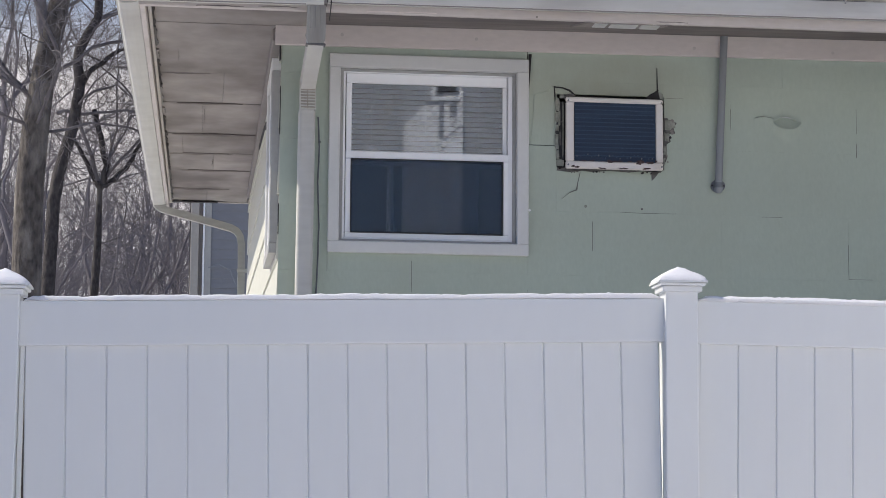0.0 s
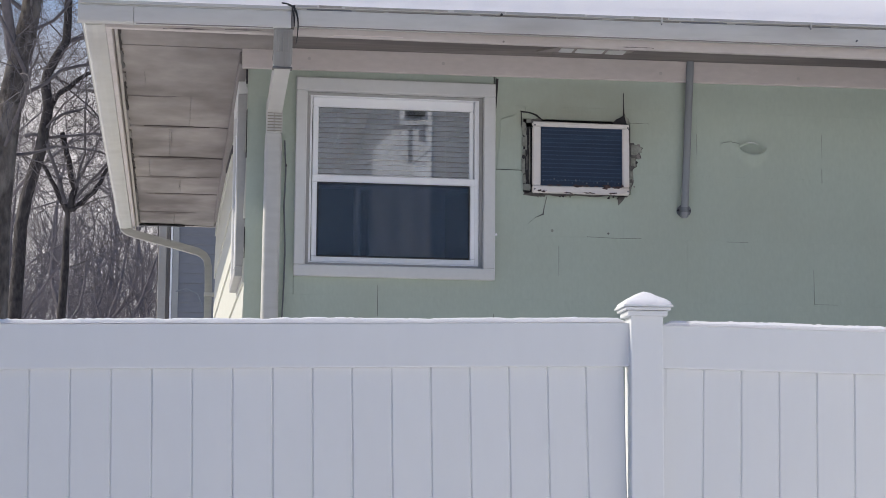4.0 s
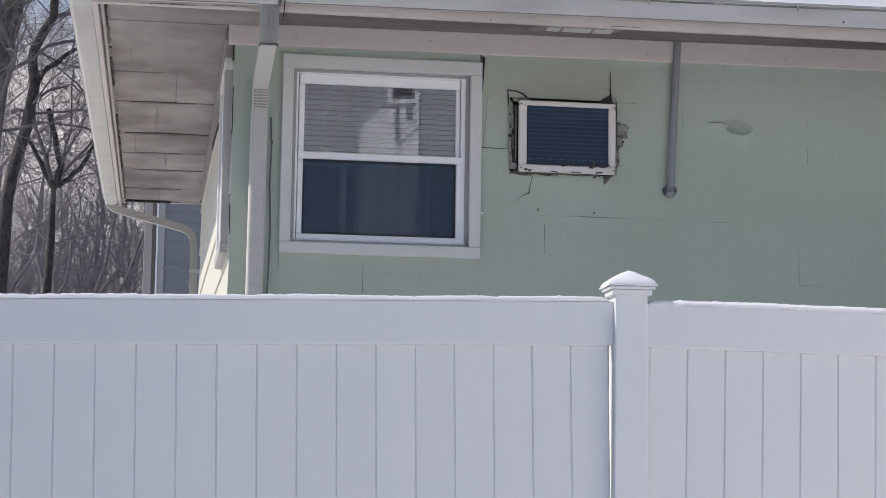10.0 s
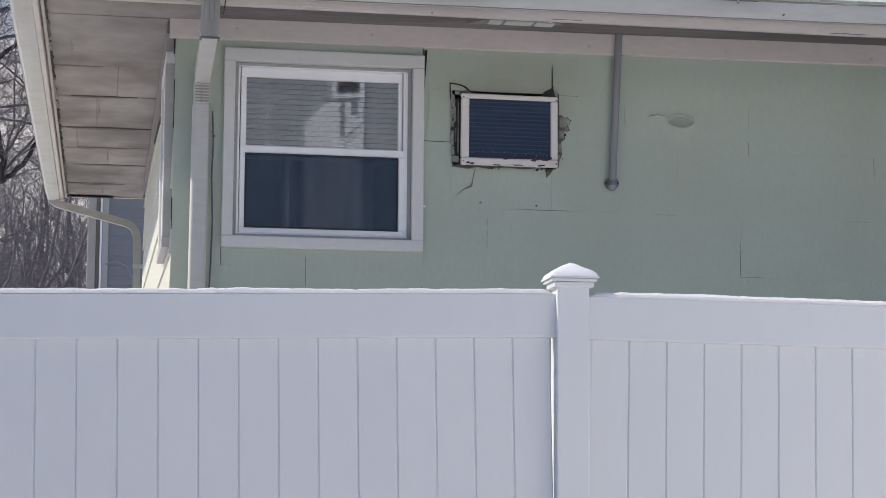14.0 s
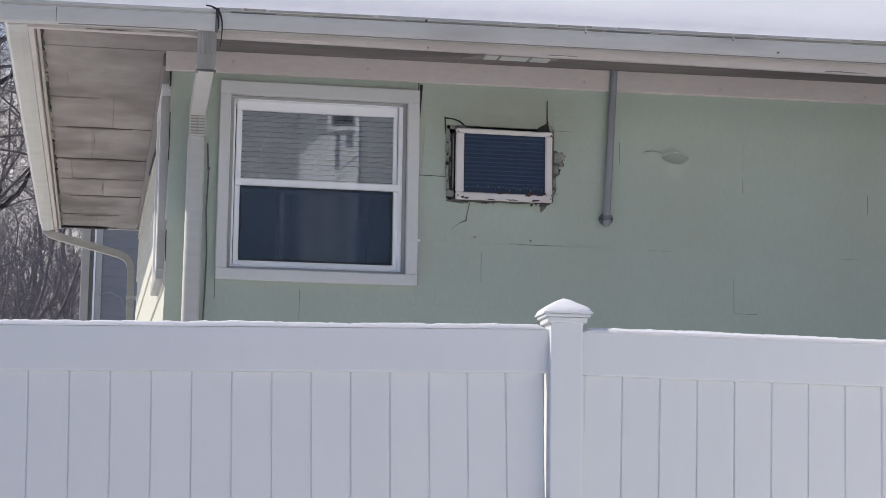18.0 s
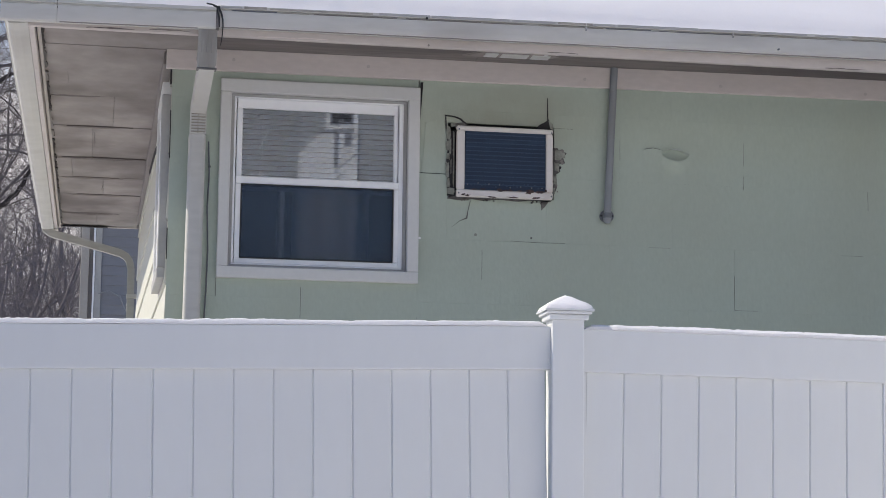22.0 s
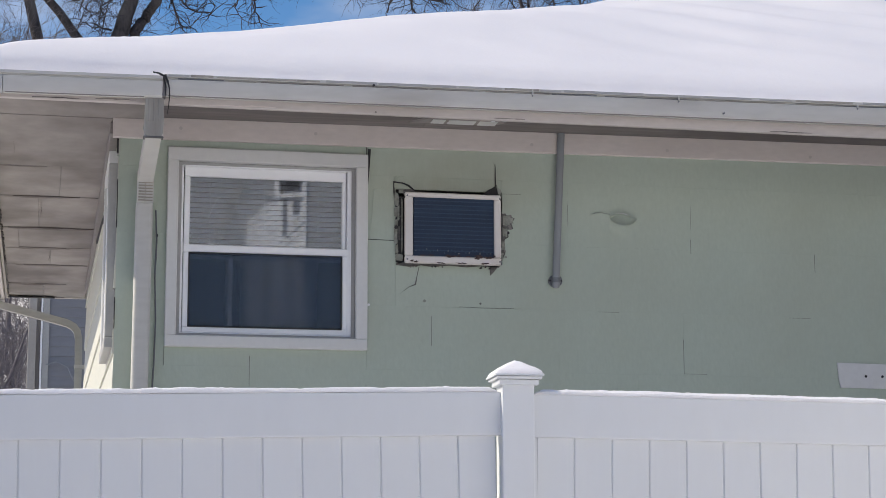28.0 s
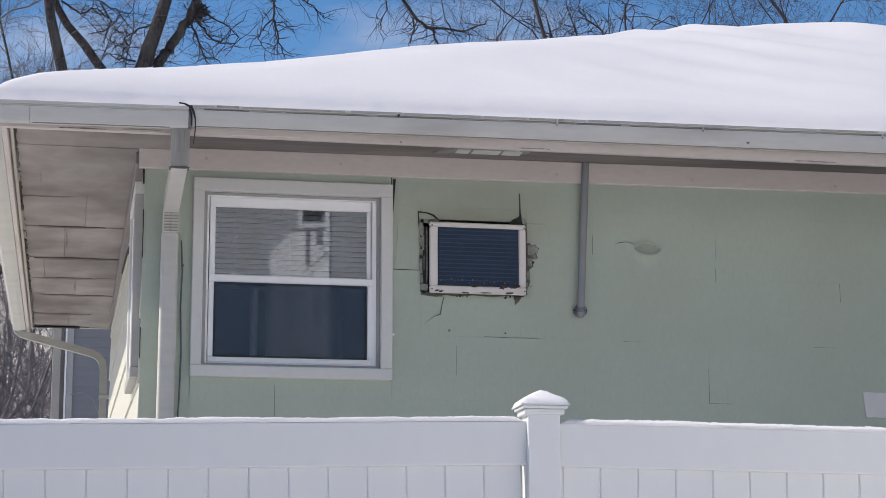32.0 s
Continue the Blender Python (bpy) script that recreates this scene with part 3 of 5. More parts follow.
# cracks that run across single panels
for cx, cy, len_ in ((-0.322, 2.02, 0.42), (-0.45, 0.50, 0.26), (-0.27, 3.72, 0.24)):
    left_ = [(cx + 0.006 * wob(cx, i * 0.7, 4, 1.0) - 0.0012, cy + len_ * i / 8) for i in range(9)]
    right_ = [(px_ + 0.0014 + 0.0012 * rng.random(), py_) for px_, py_ in left_[::-1]]
    part("crack", prism(left_ + right_, "z", SOFFIT - 0.0045, SOFFIT + 0.002), M_SOFFIT2, soffit)
x = -0.574
while x < HX:
    dz = rng.uniform(-0.001, 0.001)
    wide_ = 0.574 + 0.20 if x < 0 else 1.22
    bm = box(x + 0.0005, x + wide_ - 0.0005, -0.6195, -0.0195 if x < 0 else -0.0245, FRONT + dz, FRONT + 0.010 + dz, 0.001)
    for v_ in bm.verts:
        v_.co.z += RISE * v_.co.x if x > 0 else SOFFIT + 0.006 - FRONT
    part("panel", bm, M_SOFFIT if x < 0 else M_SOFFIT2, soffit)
    x += wide_

vent = thing("soffit_vent", (1.54, -0.30, FRONT + 0.009), "white slotted metal vent set in the soffit", "vent")
part("frame", prism([(1.335, -0.150), (1.735, -0.175), (1.775, -0.225), (1.715, -0.275), (1.42, -0.255)], "z", FRONT + 0.002, FRONT + 0.012), M_SOFFIT, vent, "stained metal flange")
for a, b in ((1.432, 1.492), (1.508, 1.634), (1.650, 1.735)):
    part("slat", box(a, b, -0.238, -0.172, FRONT - 0.002, FRONT + 0.003, 0.001), M_TRIM, vent)
part("slat", box(1.696, 1.716, -0.285, -0.262, FRONT - 0.002, FRONT + 0.003, 0.001), M_SASH, vent)

def gutter_outline(z0, z1):
    """Depth outward from the fascia and height; a flat face over a shallow tuck, a lip on top."""
    h = z1 - z0
    return [(0.0, z0 + 0.10 * h), (-0.020, z0 + 0.02 * h), (-0.034, z0), (-0.045, z0 + 0.015 * h), (-0.051, z0 + 0.10 * h), (-0.055, z0 + 0.30 * h), (-0.059, z0 + 0.60 * h), (-0.060, z1 - 0.022),
            (-0.054, z1 - 0.018), (-0.054, z1 - 0.014), (-0.066, z1 - 0.012), (-0.066, z1), (-0.050, z1), (-0.050, z1 - 0.014), (-0.004, z1 - 0.03)]

def gutter_run(name, a, b, za, zb, parent, side=False, tall=(0.090, 0.090)):
    """A straight run; za and zb give the bottom heights at its ends."""
    bm = bmesh.new()
    rings = []
    out = 1.0 if not side else 1.65
    for s, zz, hh in ((a, za, tall[0]), (b, zb, tall[1])):
        pts = gutter_outline(zz, zz + hh)
        rings.append([bm.verts.new((s, -0.646 + p, q) if not side else (-0.601 + out * p, s, q)) for p, q in pts])
    bm.faces.new(rings[0])
    bm.faces.new(rings[1][::-1])
    for i in range(len(rings[0])):
        j = (i + 1) % len(rings[0])
        bm.faces.new((rings[0][i], rings[0][j], rings[1][j], rings[1][i]))
    return part(name, bm, M_GUTTER, parent)

gutter = thing("gutter", (0, -0.65, 3.15), "dirty off-white metal rain gutter along the eaves", "gutter")
gutter_run("corner_piece", -0.711, -0.482, 3.144, 3.1463, gutter, tall=(0.092, 0.092))
gutter_run("short_run", -0.480, 0.176, 3.1463, 3.153, gutter, tall=(0.092, 0.092))
gutter_run("long_run", 0.192, HX + 0.6, 3.1615, 3.1615 + 0.0062 * (HX + 0.41), gutter, tall=(0.0915, 0.0915 + 0.0030 * (HX + 0.41)))
gutter_run("side_run", -0.640, WING + 0.52, 3.144, 3.135, gutter, side=True)
part("seam_gasket", box(0.1775, 0.1905, -0.7025, -0.646, 3.158, 3.246, 0.001), M_BROWN, gutter, "brown sealant at the joint")
for x in (1.78, 2.45, 3.30, 4.6):
    z = gutter_top(x)
    part("hanger", box(x - 0.004, x + 0.004, -0.7135, -0.700, z - 0.026, z + 0.0008, 0.0015), M_GUTTER, gutter)
    part("hanger_screw", tube([(x, -0.7125, z - 0.030), (x, -0.704, z - 0.030)], 0.0028, 8), M_CLAMP, gutter)
for x, dz_, r_ in ((1.075, -0.012, 0.0052), (2.66, -0.075, 0.004)):
    part("rivet", tube([(x, -0.7145, gutter_top(x) + dz_), (x, -0.702, gutter_top(x) + dz_)], r_, 8), M_BLACK if r_ > 0.005 else M_CLAMP, gutter)
part("rivet", tube([(1.095, -0.6500, 3.1460), (1.095, -0.642, 3.1460)], 0.0045, 8), M_BROWN, gutter)
lip_q = random.Random(31)
x = 0.20
while x < 5.6:
    len_ = lip_q.uniform(0.08, 0.42)
    zt = gutter_top(x)
    bm = box(x, x + len_, -0.7132, -0.7117, zt - 0.0095, zt - 0.0005 + lip_q.uniform(-0.003, 0.0015))
    for v_ in bm.verts:
        v_.co.z += 0.0092 * (v_.co.x - x)
    part("lip_stain", bm, lip_q.choice((M_FRAME, M_FRAME, M_OUTLET)), gutter, "dirt on the lip")
    x += len_ + lip_q.uniform(0.0, 0.06)
# a thin brown line along the bottom edge
for a, b, za, zb in ((-0.47, 0.10, 3.1464, 3.1523), (0.20, HX + 0.5, 3.1616, 3.1616 + 0.0062 * (HX + 0.3))):
    bm = box(a, b, -0.6935, -0.6885, 0.0006, 0.0042)
    for v_ in bm.verts:
        v_.co.z += za + (zb - za) * (v_.co.x - a) / (b - a)
    part("edge_line", bm, M_BROWN, gutter, "thin brown line on the bottom edge")
# dark strips along the underside of the lip, broken by clear stretches
lip_rng = random.Random(8)
x = 0.24
while x < 5.4:
    len_ = lip_rng.uniform(0.10, 0.5)
    zt = gutter_top(x)
    bm = box(x, x + len_, -0.7075, -0.7035, zt - 0.0195, zt - 0.0170 + lip_rng.uniform(-0.0012, 0.0012))
    for v_ in bm.verts:
        v_.co.z += 0.0092 * (v_.co.x - x)
    part("edge_line", bm, lip_rng.choice((M_CLAMP, M_BROWN, M_OUTLET)), gutter, "dark line under the lip")
    x += len_ + lip_rng.uniform(0.0, 0.10)
bm = tube([(0.135, -0.705, 3.2600), (0.160, -0.714, 3.2540), (0.180, -0.717, 3.2440)], 0.0035, 6)
part("drip_strap", bm, M_BLACK, gutter, "curled black strap end", smooth=True)
bm = tube([(0.160, -0.712, 3.250), (0.183, -0.717, 3.243), (0.195, -0.717, 3.222), (0.203, -0.716, 3.192), (0.205, -0.712, 3.160), (0.203, -0.70, 3.120), (0.198, -0.69, 3.085)], [0.002, 0.0055, 0.0045, 0.0035, 0.003, 0.0022, 0.0015], 6)
part("drip_strap", bm, M_BLACK, gutter, "curled black strap at the seam", smooth=True)
bm = tube([(0.178, -0.709, 3.240), (0.188, -0.710, 3.20), (0.190, -0.708, 3.16)], [0.003, 0.004, 0.002], 6)
part("drip_strap", bm, M_BLACK, gutter, "black strap behind the first", smooth=True)

# downspouts
def ring_h(x0, x1, y0, y1, z):
    return [(x0, y0, z), (x1, y0, z), (x1, y1, z), (x0, y1, z)]

spout = thing("downspout", (0.143, -0.08, 0.1), "off-white rectangular metal downspout with crimped elbows", "downspout")
part("outlet", rect_tube([ring_h(0.106, 0.184, -0.690, -0.655, 3.152), ring_h(0.105, 0.184, -0.690, -0.630, 3.06), [(0.103, -0.688, 3.005), (0.183, -0.688, 3.005), (0.183, -0.60, 3.04), (0.103, -0.60, 3.04)], [(0.112, -0.686, 2.985), (0.175, -0.686, 2.985), (0.175, -0.60, 3.03), (0.112, -0.60, 3.03)]]), M_OUTLET, spout, "stained grey outlet with ridges")
for x in (0.118, 0.139, 0.160):
    part("ridge", box(x, x + 0.008, -0.6930, -0.6895, 3.052, 3.148, 0.0015), M_OUTLET, spout)
part("outlet_rim", box(0.101, 0.185, -0.694, -0.655, 2.978, 2.988, 0.003), M_SHEATH, spout, "dark rim where the pipes overlap")
part("offset_pipe", rect_tube([[(0.110, -0.690, 2.978), (0.176, -0.690, 2.978), (0.176, -0.62, 3.035), (0.110, -0.62, 3.035)],
                               [(0.110, -0.115, 2.905), (0.176, -0.115, 2.905), (0.176, -0.055, 2.965), (0.110, -0.055, 2.965)]]), M_GUTTER, spout)
part("elbow", rect_tube([[(0.108, -0.122, 2.912), (0.179, -0.122, 2.912), (0.179, -0.050, 2.972), (0.108, -0.050, 2.972)],
                         ring_h(0.108, 0.179, -0.120, -0.048, 2.895), ring_h(0.108, 0.179, -0.120, -0.048, 2.815)]), M_GUTTER, spout)
for i in range(7):
    z = 2.908 - i * 0.0135
    part("crimp", box(0.112, 0.175, -0.1245, -0.119, z - 0.0052, z, 0.001), M_OUTLET, spout)
bm = box(0.103, 0.179, -0.118, -0.050, 0.12, 2.822, 0.019, seg=3)
for v_ in bm.verts:
    v_.co.x += 0.004 * (v_.co.z - 2.82)
part("pipe", bm, M_GUTTER, spout, smooth=True)
part("crimp_seam", box(0.140, 0.143, -0.1252, -0.119, 2.818, 2.910, 0.001), M_OUTLET, spout)
part("strap", box(0.100, 0.185, -0.121, -0.004, 1.50, 1.53, 0.001), M_GUTTER, spout)
part("strap", box(0.100, 0.185, -0.121, -0.004, 0.60, 0.63, 0.001), M_GUTTER, spout)
bm = tube([(0.196, -0.02, 2.80), (0.204, -0.014, 2.66), (0.199, -0.012, 2.5), (0.207, -0.012, 2.3), (0.203, -0.012, 2.1), (0.195, -0.012, 1.9), (0.20, -0.012, 1.2), (0.20, -0.012, 0.25)], 0.0038, 6)
cable = solo("cable", bm, M_CLAMP, "thin dark grey cable stapled to the wall beside the downspout", "cable", smooth=True)
part("staple", box(0.199, 0.209, -0.018, -0.004, 2.680, 2.692, 0.002), M_BLACK, cable)

spout2 = thing("downspout", (-0.03, 5.35, 0.1), "off-white metal downspout curving in from the side gutter", "downspout")
zs = [(-0.668, 3.15), (-0.652, 3.135), (-0.630, 3.117), (-0.590, 3.104), (-0.446, 3.068), (-0.248, 3.018), (-0.120, 2.984), (-0.080, 2.962), (-0.054, 2.925), (-0.043, 2.869), (-0.040, 2.7), (-0.040, 0.12)]
rings_ = []
for i, (px_, pz_) in enumerate(zs):
    (ax_, az_), (bx_, bz_) = zs[max(i - 1, 0)], zs[min(i + 1, len(zs) - 1)]
    d_ = Vector((bx_ - ax_, bz_ - az_)).normalized()
    nx_, nz_ = -d_.y * 0.026, d_.x * 0.026
    rings_.append([(px_ + nx_, 5.372, pz_ + nz_), (px_ - nx_, 5.372, pz_ - nz_), (px_ - nx_, 5.428, pz_ - nz_), (px_ + nx_, 5.428, pz_ + nz_)])
part("pipe", rect_tube(rings_), M_SHADED, spout2)
part("strap", box(-0.070, 0.004, 5.366, 5.434, 2.66, 2.685, 0.001), M_GUTTER, spout2)

# ------------------------------------------------------------------ shingles of the front wall
ROWS = [(0.27, 0.575, 0.02), (0.575, 0.88, 0.30), (0.88, 1.185, 0.10), (1.185, 1.49, 0.40), (1.49, 1.795, 0.20), (1.795, 2.10, 0.02), (2.10, 2.395, 0.248),
        (2.395, 2.70, 0.553), (2.70, 3.005, 0.297), (3.005, 3.20, 0.55)]
DENT = (2.127, 2.737, 2.700, 3.005)
CASING = (0.246, 1.166, 2.183, 3.097)

def free_spans(a, b, z0, z1):
    """The stretches of a row piece that neither the window nor the conditioner's hole takes away."""
    out = [(a, b, z0, z1)]
    for x0, x1, w0, w1 in (CASING, HOLE, DENT):
        nxt = []
        for p, q, s, t in out:
            if q <= x0 or p >= x1 or t <= w0 or s >= w1:
                nxt.append((p, q, s, t))
                continue
            if p < x0:
                nxt.append((p, x0, s, t))
            if q > x1:
                nxt.append((x1, q, s, t))
            m0, m1 = max(p, x0), min(q, x1)
            if s < w0:
                nxt.append((m0, m1, s, w0))
            if t > w1:
                nxt.append((m0, m1, w1, t))
        out = nxt
    return out

SHINGLE = {}
def shingle(w, h, mat=None, lo=-0.0037):
    key = (round(w, 3), round(h, 3), mat)
    if key not in SHINGLE:
        g = 0.0001
        bm = bmesh.new()
        hi = -0.0036          # the lower edge may stand proud
        c = [(g, hi, h), (w - g, hi, h), (w - g, lo, 0.0003), (g, lo, 0.0003)]
        front = [bm.verts.new(p) for p in c]
        rear = [bm.verts.new((p[0], 0.0115, p[2])) for p in c]
        bm.faces.new(front)
        bm.faces.new(rear[::-1])
        for i in range(4):
            bm.faces.new((front[i], front[(i + 1) % 4], rear[(i + 1) % 4], rear[i]))
        SHINGLE[key] = finish(bm, mat or M_GREEN)
    return SHINGLE[key]

# ------------------------------------------------------------------ front window
def frame_parts(names, x0, x1, z0, z1, w, y0, y1, mat, parent, bevel=0.003):
    """Four members of a frame, the stiles between the rails: left, right, bottom, top; w may hold four widths."""
    wl_, wr_, wb_, wt_ = w if isinstance(w, (list, tuple)) else (w,) * 4
    part(names[0], box(x0, x1, y0, y1, z0, z0 + wb_, bevel), mat, parent)
    part(names[0], box(x0, x1, y0, y1, z1 - wt_, z1, bevel), mat, parent)
    part(names[1], box(x0, x0 + wl_, y0 + 0.0005, y1, z0 + wb_, z1 - wt_, bevel), mat, parent)
    part(names[1], box(x1 - wr_, x1, y0 + 0.0005, y1, z0 + wb_, z1 - wt_, bevel), mat, parent)

window = thing("window_1", (0.706, 0.0, 2.183), "white double-hung window with flat white casing and screened lower sash", "window", kind="structure")
frame_parts(("casing_rail", "casing_stile"), 0.246, 1.166, 2.183, 3.097, (0.050, 0.054, 0.052, 0.061), -0.030, 0.0105, M_TRIM, window)
jamb = frame_parts(("frame_rail", "frame_stile"), 0.296, 1.111, 2.236, 3.035, (0.016, 0.016, 0.012, 0.012), 0.006, 0.150, M_FRAME, window, 0.001)
frame_parts(("track_rail", "track_stile"), 0.312, 1.095, 2.248, 3.023, (0.010, 0.020, 0.006, 0.004), 0.010, 0.120, M_SASH, window, 0.002)
upper = thing("upper_sash", (0, 0, 0))
upper.parent = window
upper.matrix_basis = pose(-0.706, 0, -2.183)
frame_parts(("sash_rail", "sash_stile"), 0.327, 1.073, 2.620, 3.019, (0.026, 0.020, 0.034, 0.045), 0.030, 0.056, M_SASH, upper, 0.003)
pane = part("pane", box(0.345, 1.055, 0.041, 0.045, 2.645, 2.980), M_GLASS, upper, "clear glass reflecting a house across the street")
pane.visible_shadow = False
pane = part("pane", box(0.345, 1.055, 0.050, 0.053, 2.645, 2.980), M_GLASS, upper, "clear inner glass")
pane.visible_shadow = False
lower = thing("lower_sash", (0, 0, 0))
lower.parent = window
lower.matrix_basis = pose(-0.706, 0, -2.183)
frame_parts(("sash_rail", "sash_stile"), 0.325, 1.078, 2.254, 2.655, (0.027, 0.024, 0.025, 0.035), 0.012, 0.029, M_SASH, lower, 0.003)
pane = part("pane", box(0.343, 1.054, 0.0205, 0.0235, 2.274, 2.624), M_GLASS, lower, "dark clear glass")
pane.visible_shadow = False
pane = part("pane", box(0.343, 1.054, 0.0255, 0.0280, 2.274, 2.624), M_GLASS, lower, "dark clear inner glass")
pane.visible_shadow = False
# frame coloured black to stand for the shadow gap round the glass
frame_parts(("screen_rail", "screen_stile"), 0.349, 1.052, 2.278, 2.620, 0.007, 0.008, 0.0145, M_BLACK, lower, 0.001)
part("screen", box(0.355, 1.046, 0.0105, 0.0112, 2.284, 2.614), M_SCREEN, lower, "dark fine insect mesh")

# what shows behind the glass
room = thing("room", (0, 0, 0), "dim unlit room behind the window", "room", kind="structure")
bm = bmesh.new()
box(0.17, 2.8, 0.165, 3.2, 0.80, 0.85, bm=bm)
part("floor", bm, M_BROWN, room)
part("back_wall", box(0.17, 2.8, 3.2, 3.3, 0.85, 3.18), M_ROOM, room)
part("end_wall", box(2.72, 2.8, 0.165, 3.2, 0.85, 3.18), M_ROOM, room)
part("end_wall", box(0.165, 0.20, 0.165, 3.2, 0.85, 3.18), M_ROOM, room)
part("inner_ceiling", box(0.17, 2.8, 0.165, 3.2, 3.18, 3.20), M_ROOM, room)

blind = thing("window_blind", (0.70, 0.10, 3.02), "raised white horizontal slat blind behind the upper sash", "blind")
part("head_rail", box(0.335, 1.072, 0.085, 0.120, 2.990, 3.020, 0.002), M_BLIND, blind)
rot = Matrix.Rotation(radians(54), 4, "X")
bm0 = box(-0.362, 0.362, -0.0125, 0.0125, -0.0006, 0.0006)
bm0.transform(rot)
me_slat = finish(bm0, M_BLIND)
for i in range(16):
    ob = new("slat", me_slat)
    ob.parent = blind
    ob.matrix_basis = pose(0.003, 0.005, -0.045 - i * 0.0240 - (0.0015 if i % 5 == 0 else 0), 0, 0, 0)
for x in (0.45, 0.70, 0.95):
    part("cord", tube([(x, 0.092, 2.99), (x, 0.092, 2.60)], 0.001, 4), M_BLIND, blind)

def curtain(x0, x1, folds, label):
    bm = bmesh.new()
    xs_ = [x0 + (x1 - x0) * i / 48 for i in range(49)]
    rows_ = []
    for z in (2.20, 2.40, 2.62):
        rows_.append([bm.verts.new((x, 0.17 + 0.018 * math.sin((x - x0) * folds) + 0.006 * wob(x, z, 0, 9), z)) for x in xs_])
    for a, b in zip(rows_, rows_[1:]):
        for i in range(48):
            bm.faces.new((a[i], a[i + 1], b[i + 1], b[i]))
    bmesh.ops.solidify(bm, geom=bm.faces[:], thickness=0.003)
    return solo("curtain", bm, M_CURTAIN, label, "curtain", smooth=True)

curtain(0.60, 0.96, 52, "pale half-drawn curtain hanging in gentle folds")
curtain(0.53, 0.565, 90, "narrow gathered strip of pale curtain")

# ------------------------------------------------------------------ window of the side wall
sw = thing("window_2", (0, 0.5, 2.10), "white side window with deep casing and sill", "window", kind="structure")
def side_box(name, y0, y1, z0, z1, x0, x1, mat=M_TRIM, bevel=0.003):
    part(name, box(x0, x1, y0, y1, z0, z1, bevel), mat, sw)
# near stile and sill in grey: their shaded faces are put into the colour
side_box("casing_stile", 0.030, 0.100, 2.225, 3.02, -0.016, 0.0300, M_FRAME)
side_box("casing_stile", 0.620, 0.690, 2.225, 3.02, -0.016, 0.0270)
side_box("casing_rail", 0.030, 0.690, 3.02, 3.078, -0.016, 0.0300)
side_box("sill", 0.022, 0.712, 2.178, 2.224, -0.019, 0.0285, M_FRAME)
side_box("frame_stile", 0.100, 0.125, 2.225, 3.02, -0.004, 0.0250, M_SASH)
side_box("frame_stile", 0.595, 0.620, 2.225, 3.02, -0.004, 0.0250, M_SASH)
side_box("meeting_rail", 0.125, 0.595, 2.62, 2.65, -0.004, 0.0250, M_SASH)
part("pane", box(0.006, 0.010, 0.125, 0.595, 2.225, 3.02), M_GLASS, sw, "clear dark glass")
side_box("head_flashing", 0.60, 0.72, 2.93, 3.10, -0.010, 0.0270, M_TRIM)

# ------------------------------------------------------------------ air conditioner
ac = thing("air_conditioner", (1.562, -0.03, 2.590), "old cream air conditioner with rusty frame stuck through the wall", "air conditioner")
# the cabinet shares the near-black fill of the gap round it
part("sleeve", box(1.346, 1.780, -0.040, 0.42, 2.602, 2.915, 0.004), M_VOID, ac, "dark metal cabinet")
frame_parts(("frame_rail", "frame_stile"), 1.334, 1.790, 2.590, 2.922, (0.038, 0.033, 0.034, 0.022), -0.062, -0.036, M_AC, ac, 0.005)
part("coil", box(1.376, 1.757, -0.050, -0.0501 + 0.012, 2.625, 2.904), M_COIL, ac, "dark blue condenser fins")
bm_f = box(-0.189, 0.189, -0.0016, 0.0016, -0.0021, 0.0021)
me_fin = finish(bm_f, M_COIL2)
for i in range(13):
    ob = new("fin", me_fin)
    ob.parent = ac
    ob.matrix_basis = pose(1.5665 - 1.562, -0.0508 + 0.03, 2.652 + i * 0.0195 - 2.590)
r = random.Random(3)
for i in range(22):
    x, w = 1.385 + i * 0.0168, r.uniform(0.003, 0.006)
    z = 2.640 + r.uniform(-0.003, 0.014)
    part("fin_tip", box(x, x + w, -0.0545, -0.0485, z, z + r.uniform(0.004, 0.008)), M_COIL2 if i % 3 else M_CLAMP, ac)
def flake(name, cx, cz, w, h, y, mat, parent, seed, n_=9):
    q = random.Random(seed)
    pts = []
    for i in range(n_):
        a = 2 * math.pi * i / n_
        s = q.uniform(0.35, 1.25)
        pts.append((cx + w * 0.5 * s * math.cos(a), cz + h * 0.5 * s * math.sin(a)))
    return part(name, prism(pts, "y", y, y + 0.0035), mat, parent)
for i, (cx, cz, w, h) in enumerate(((1.415, 2.626, 0.03, 0.007), (1.455, 2.627, 0.028, 0.009), (1.545, 2.625, 0.05, 0.016), (1.585, 2.627, 0.03, 0.009), (1.635, 2.626, 0.025, 0.008),
                                    (1.680, 2.623, 0.045, 0.020), (1.725, 2.624, 0.04, 0.016), (1.755, 2.63, 0.02, 0.02), (1.385, 2.596, 0.03, 0.012),
                                    (1.60, 2.594, 0.06, 0.008), (1.50, 2.592, 0.04, 0.007), (1.71, 2.595, 0.05, 0.010), (1.366, 2.60, 0.02, 0.012))):
    flake("rust_patch", cx, cz, w, h, -0.0645, M_RUST, ac, i, 13)
for x, z in ((1.344, 2.905), (1.782, 2.905), (1.344, 2.606), (1.782, 2.606)):
    part("screw", tube([(x, -0.0645, z), (x, -0.061, z)], 0.004, 8), M_CLAMP, ac)

# torn edges of the hole round it
damage = thing("wall_damage", (1.56, 0.0, 2.59), "torn dark gaps and broken shingle edges round the conditioner", "wall damage")
# flat pieces on the wall; M_VOID ones carry a gap's shade as colour
def tear(pts, mat, y0=-0.0085, y1=-0.0035):
    part("tear", prism(pts, "y", y0, y1), mat, damage)
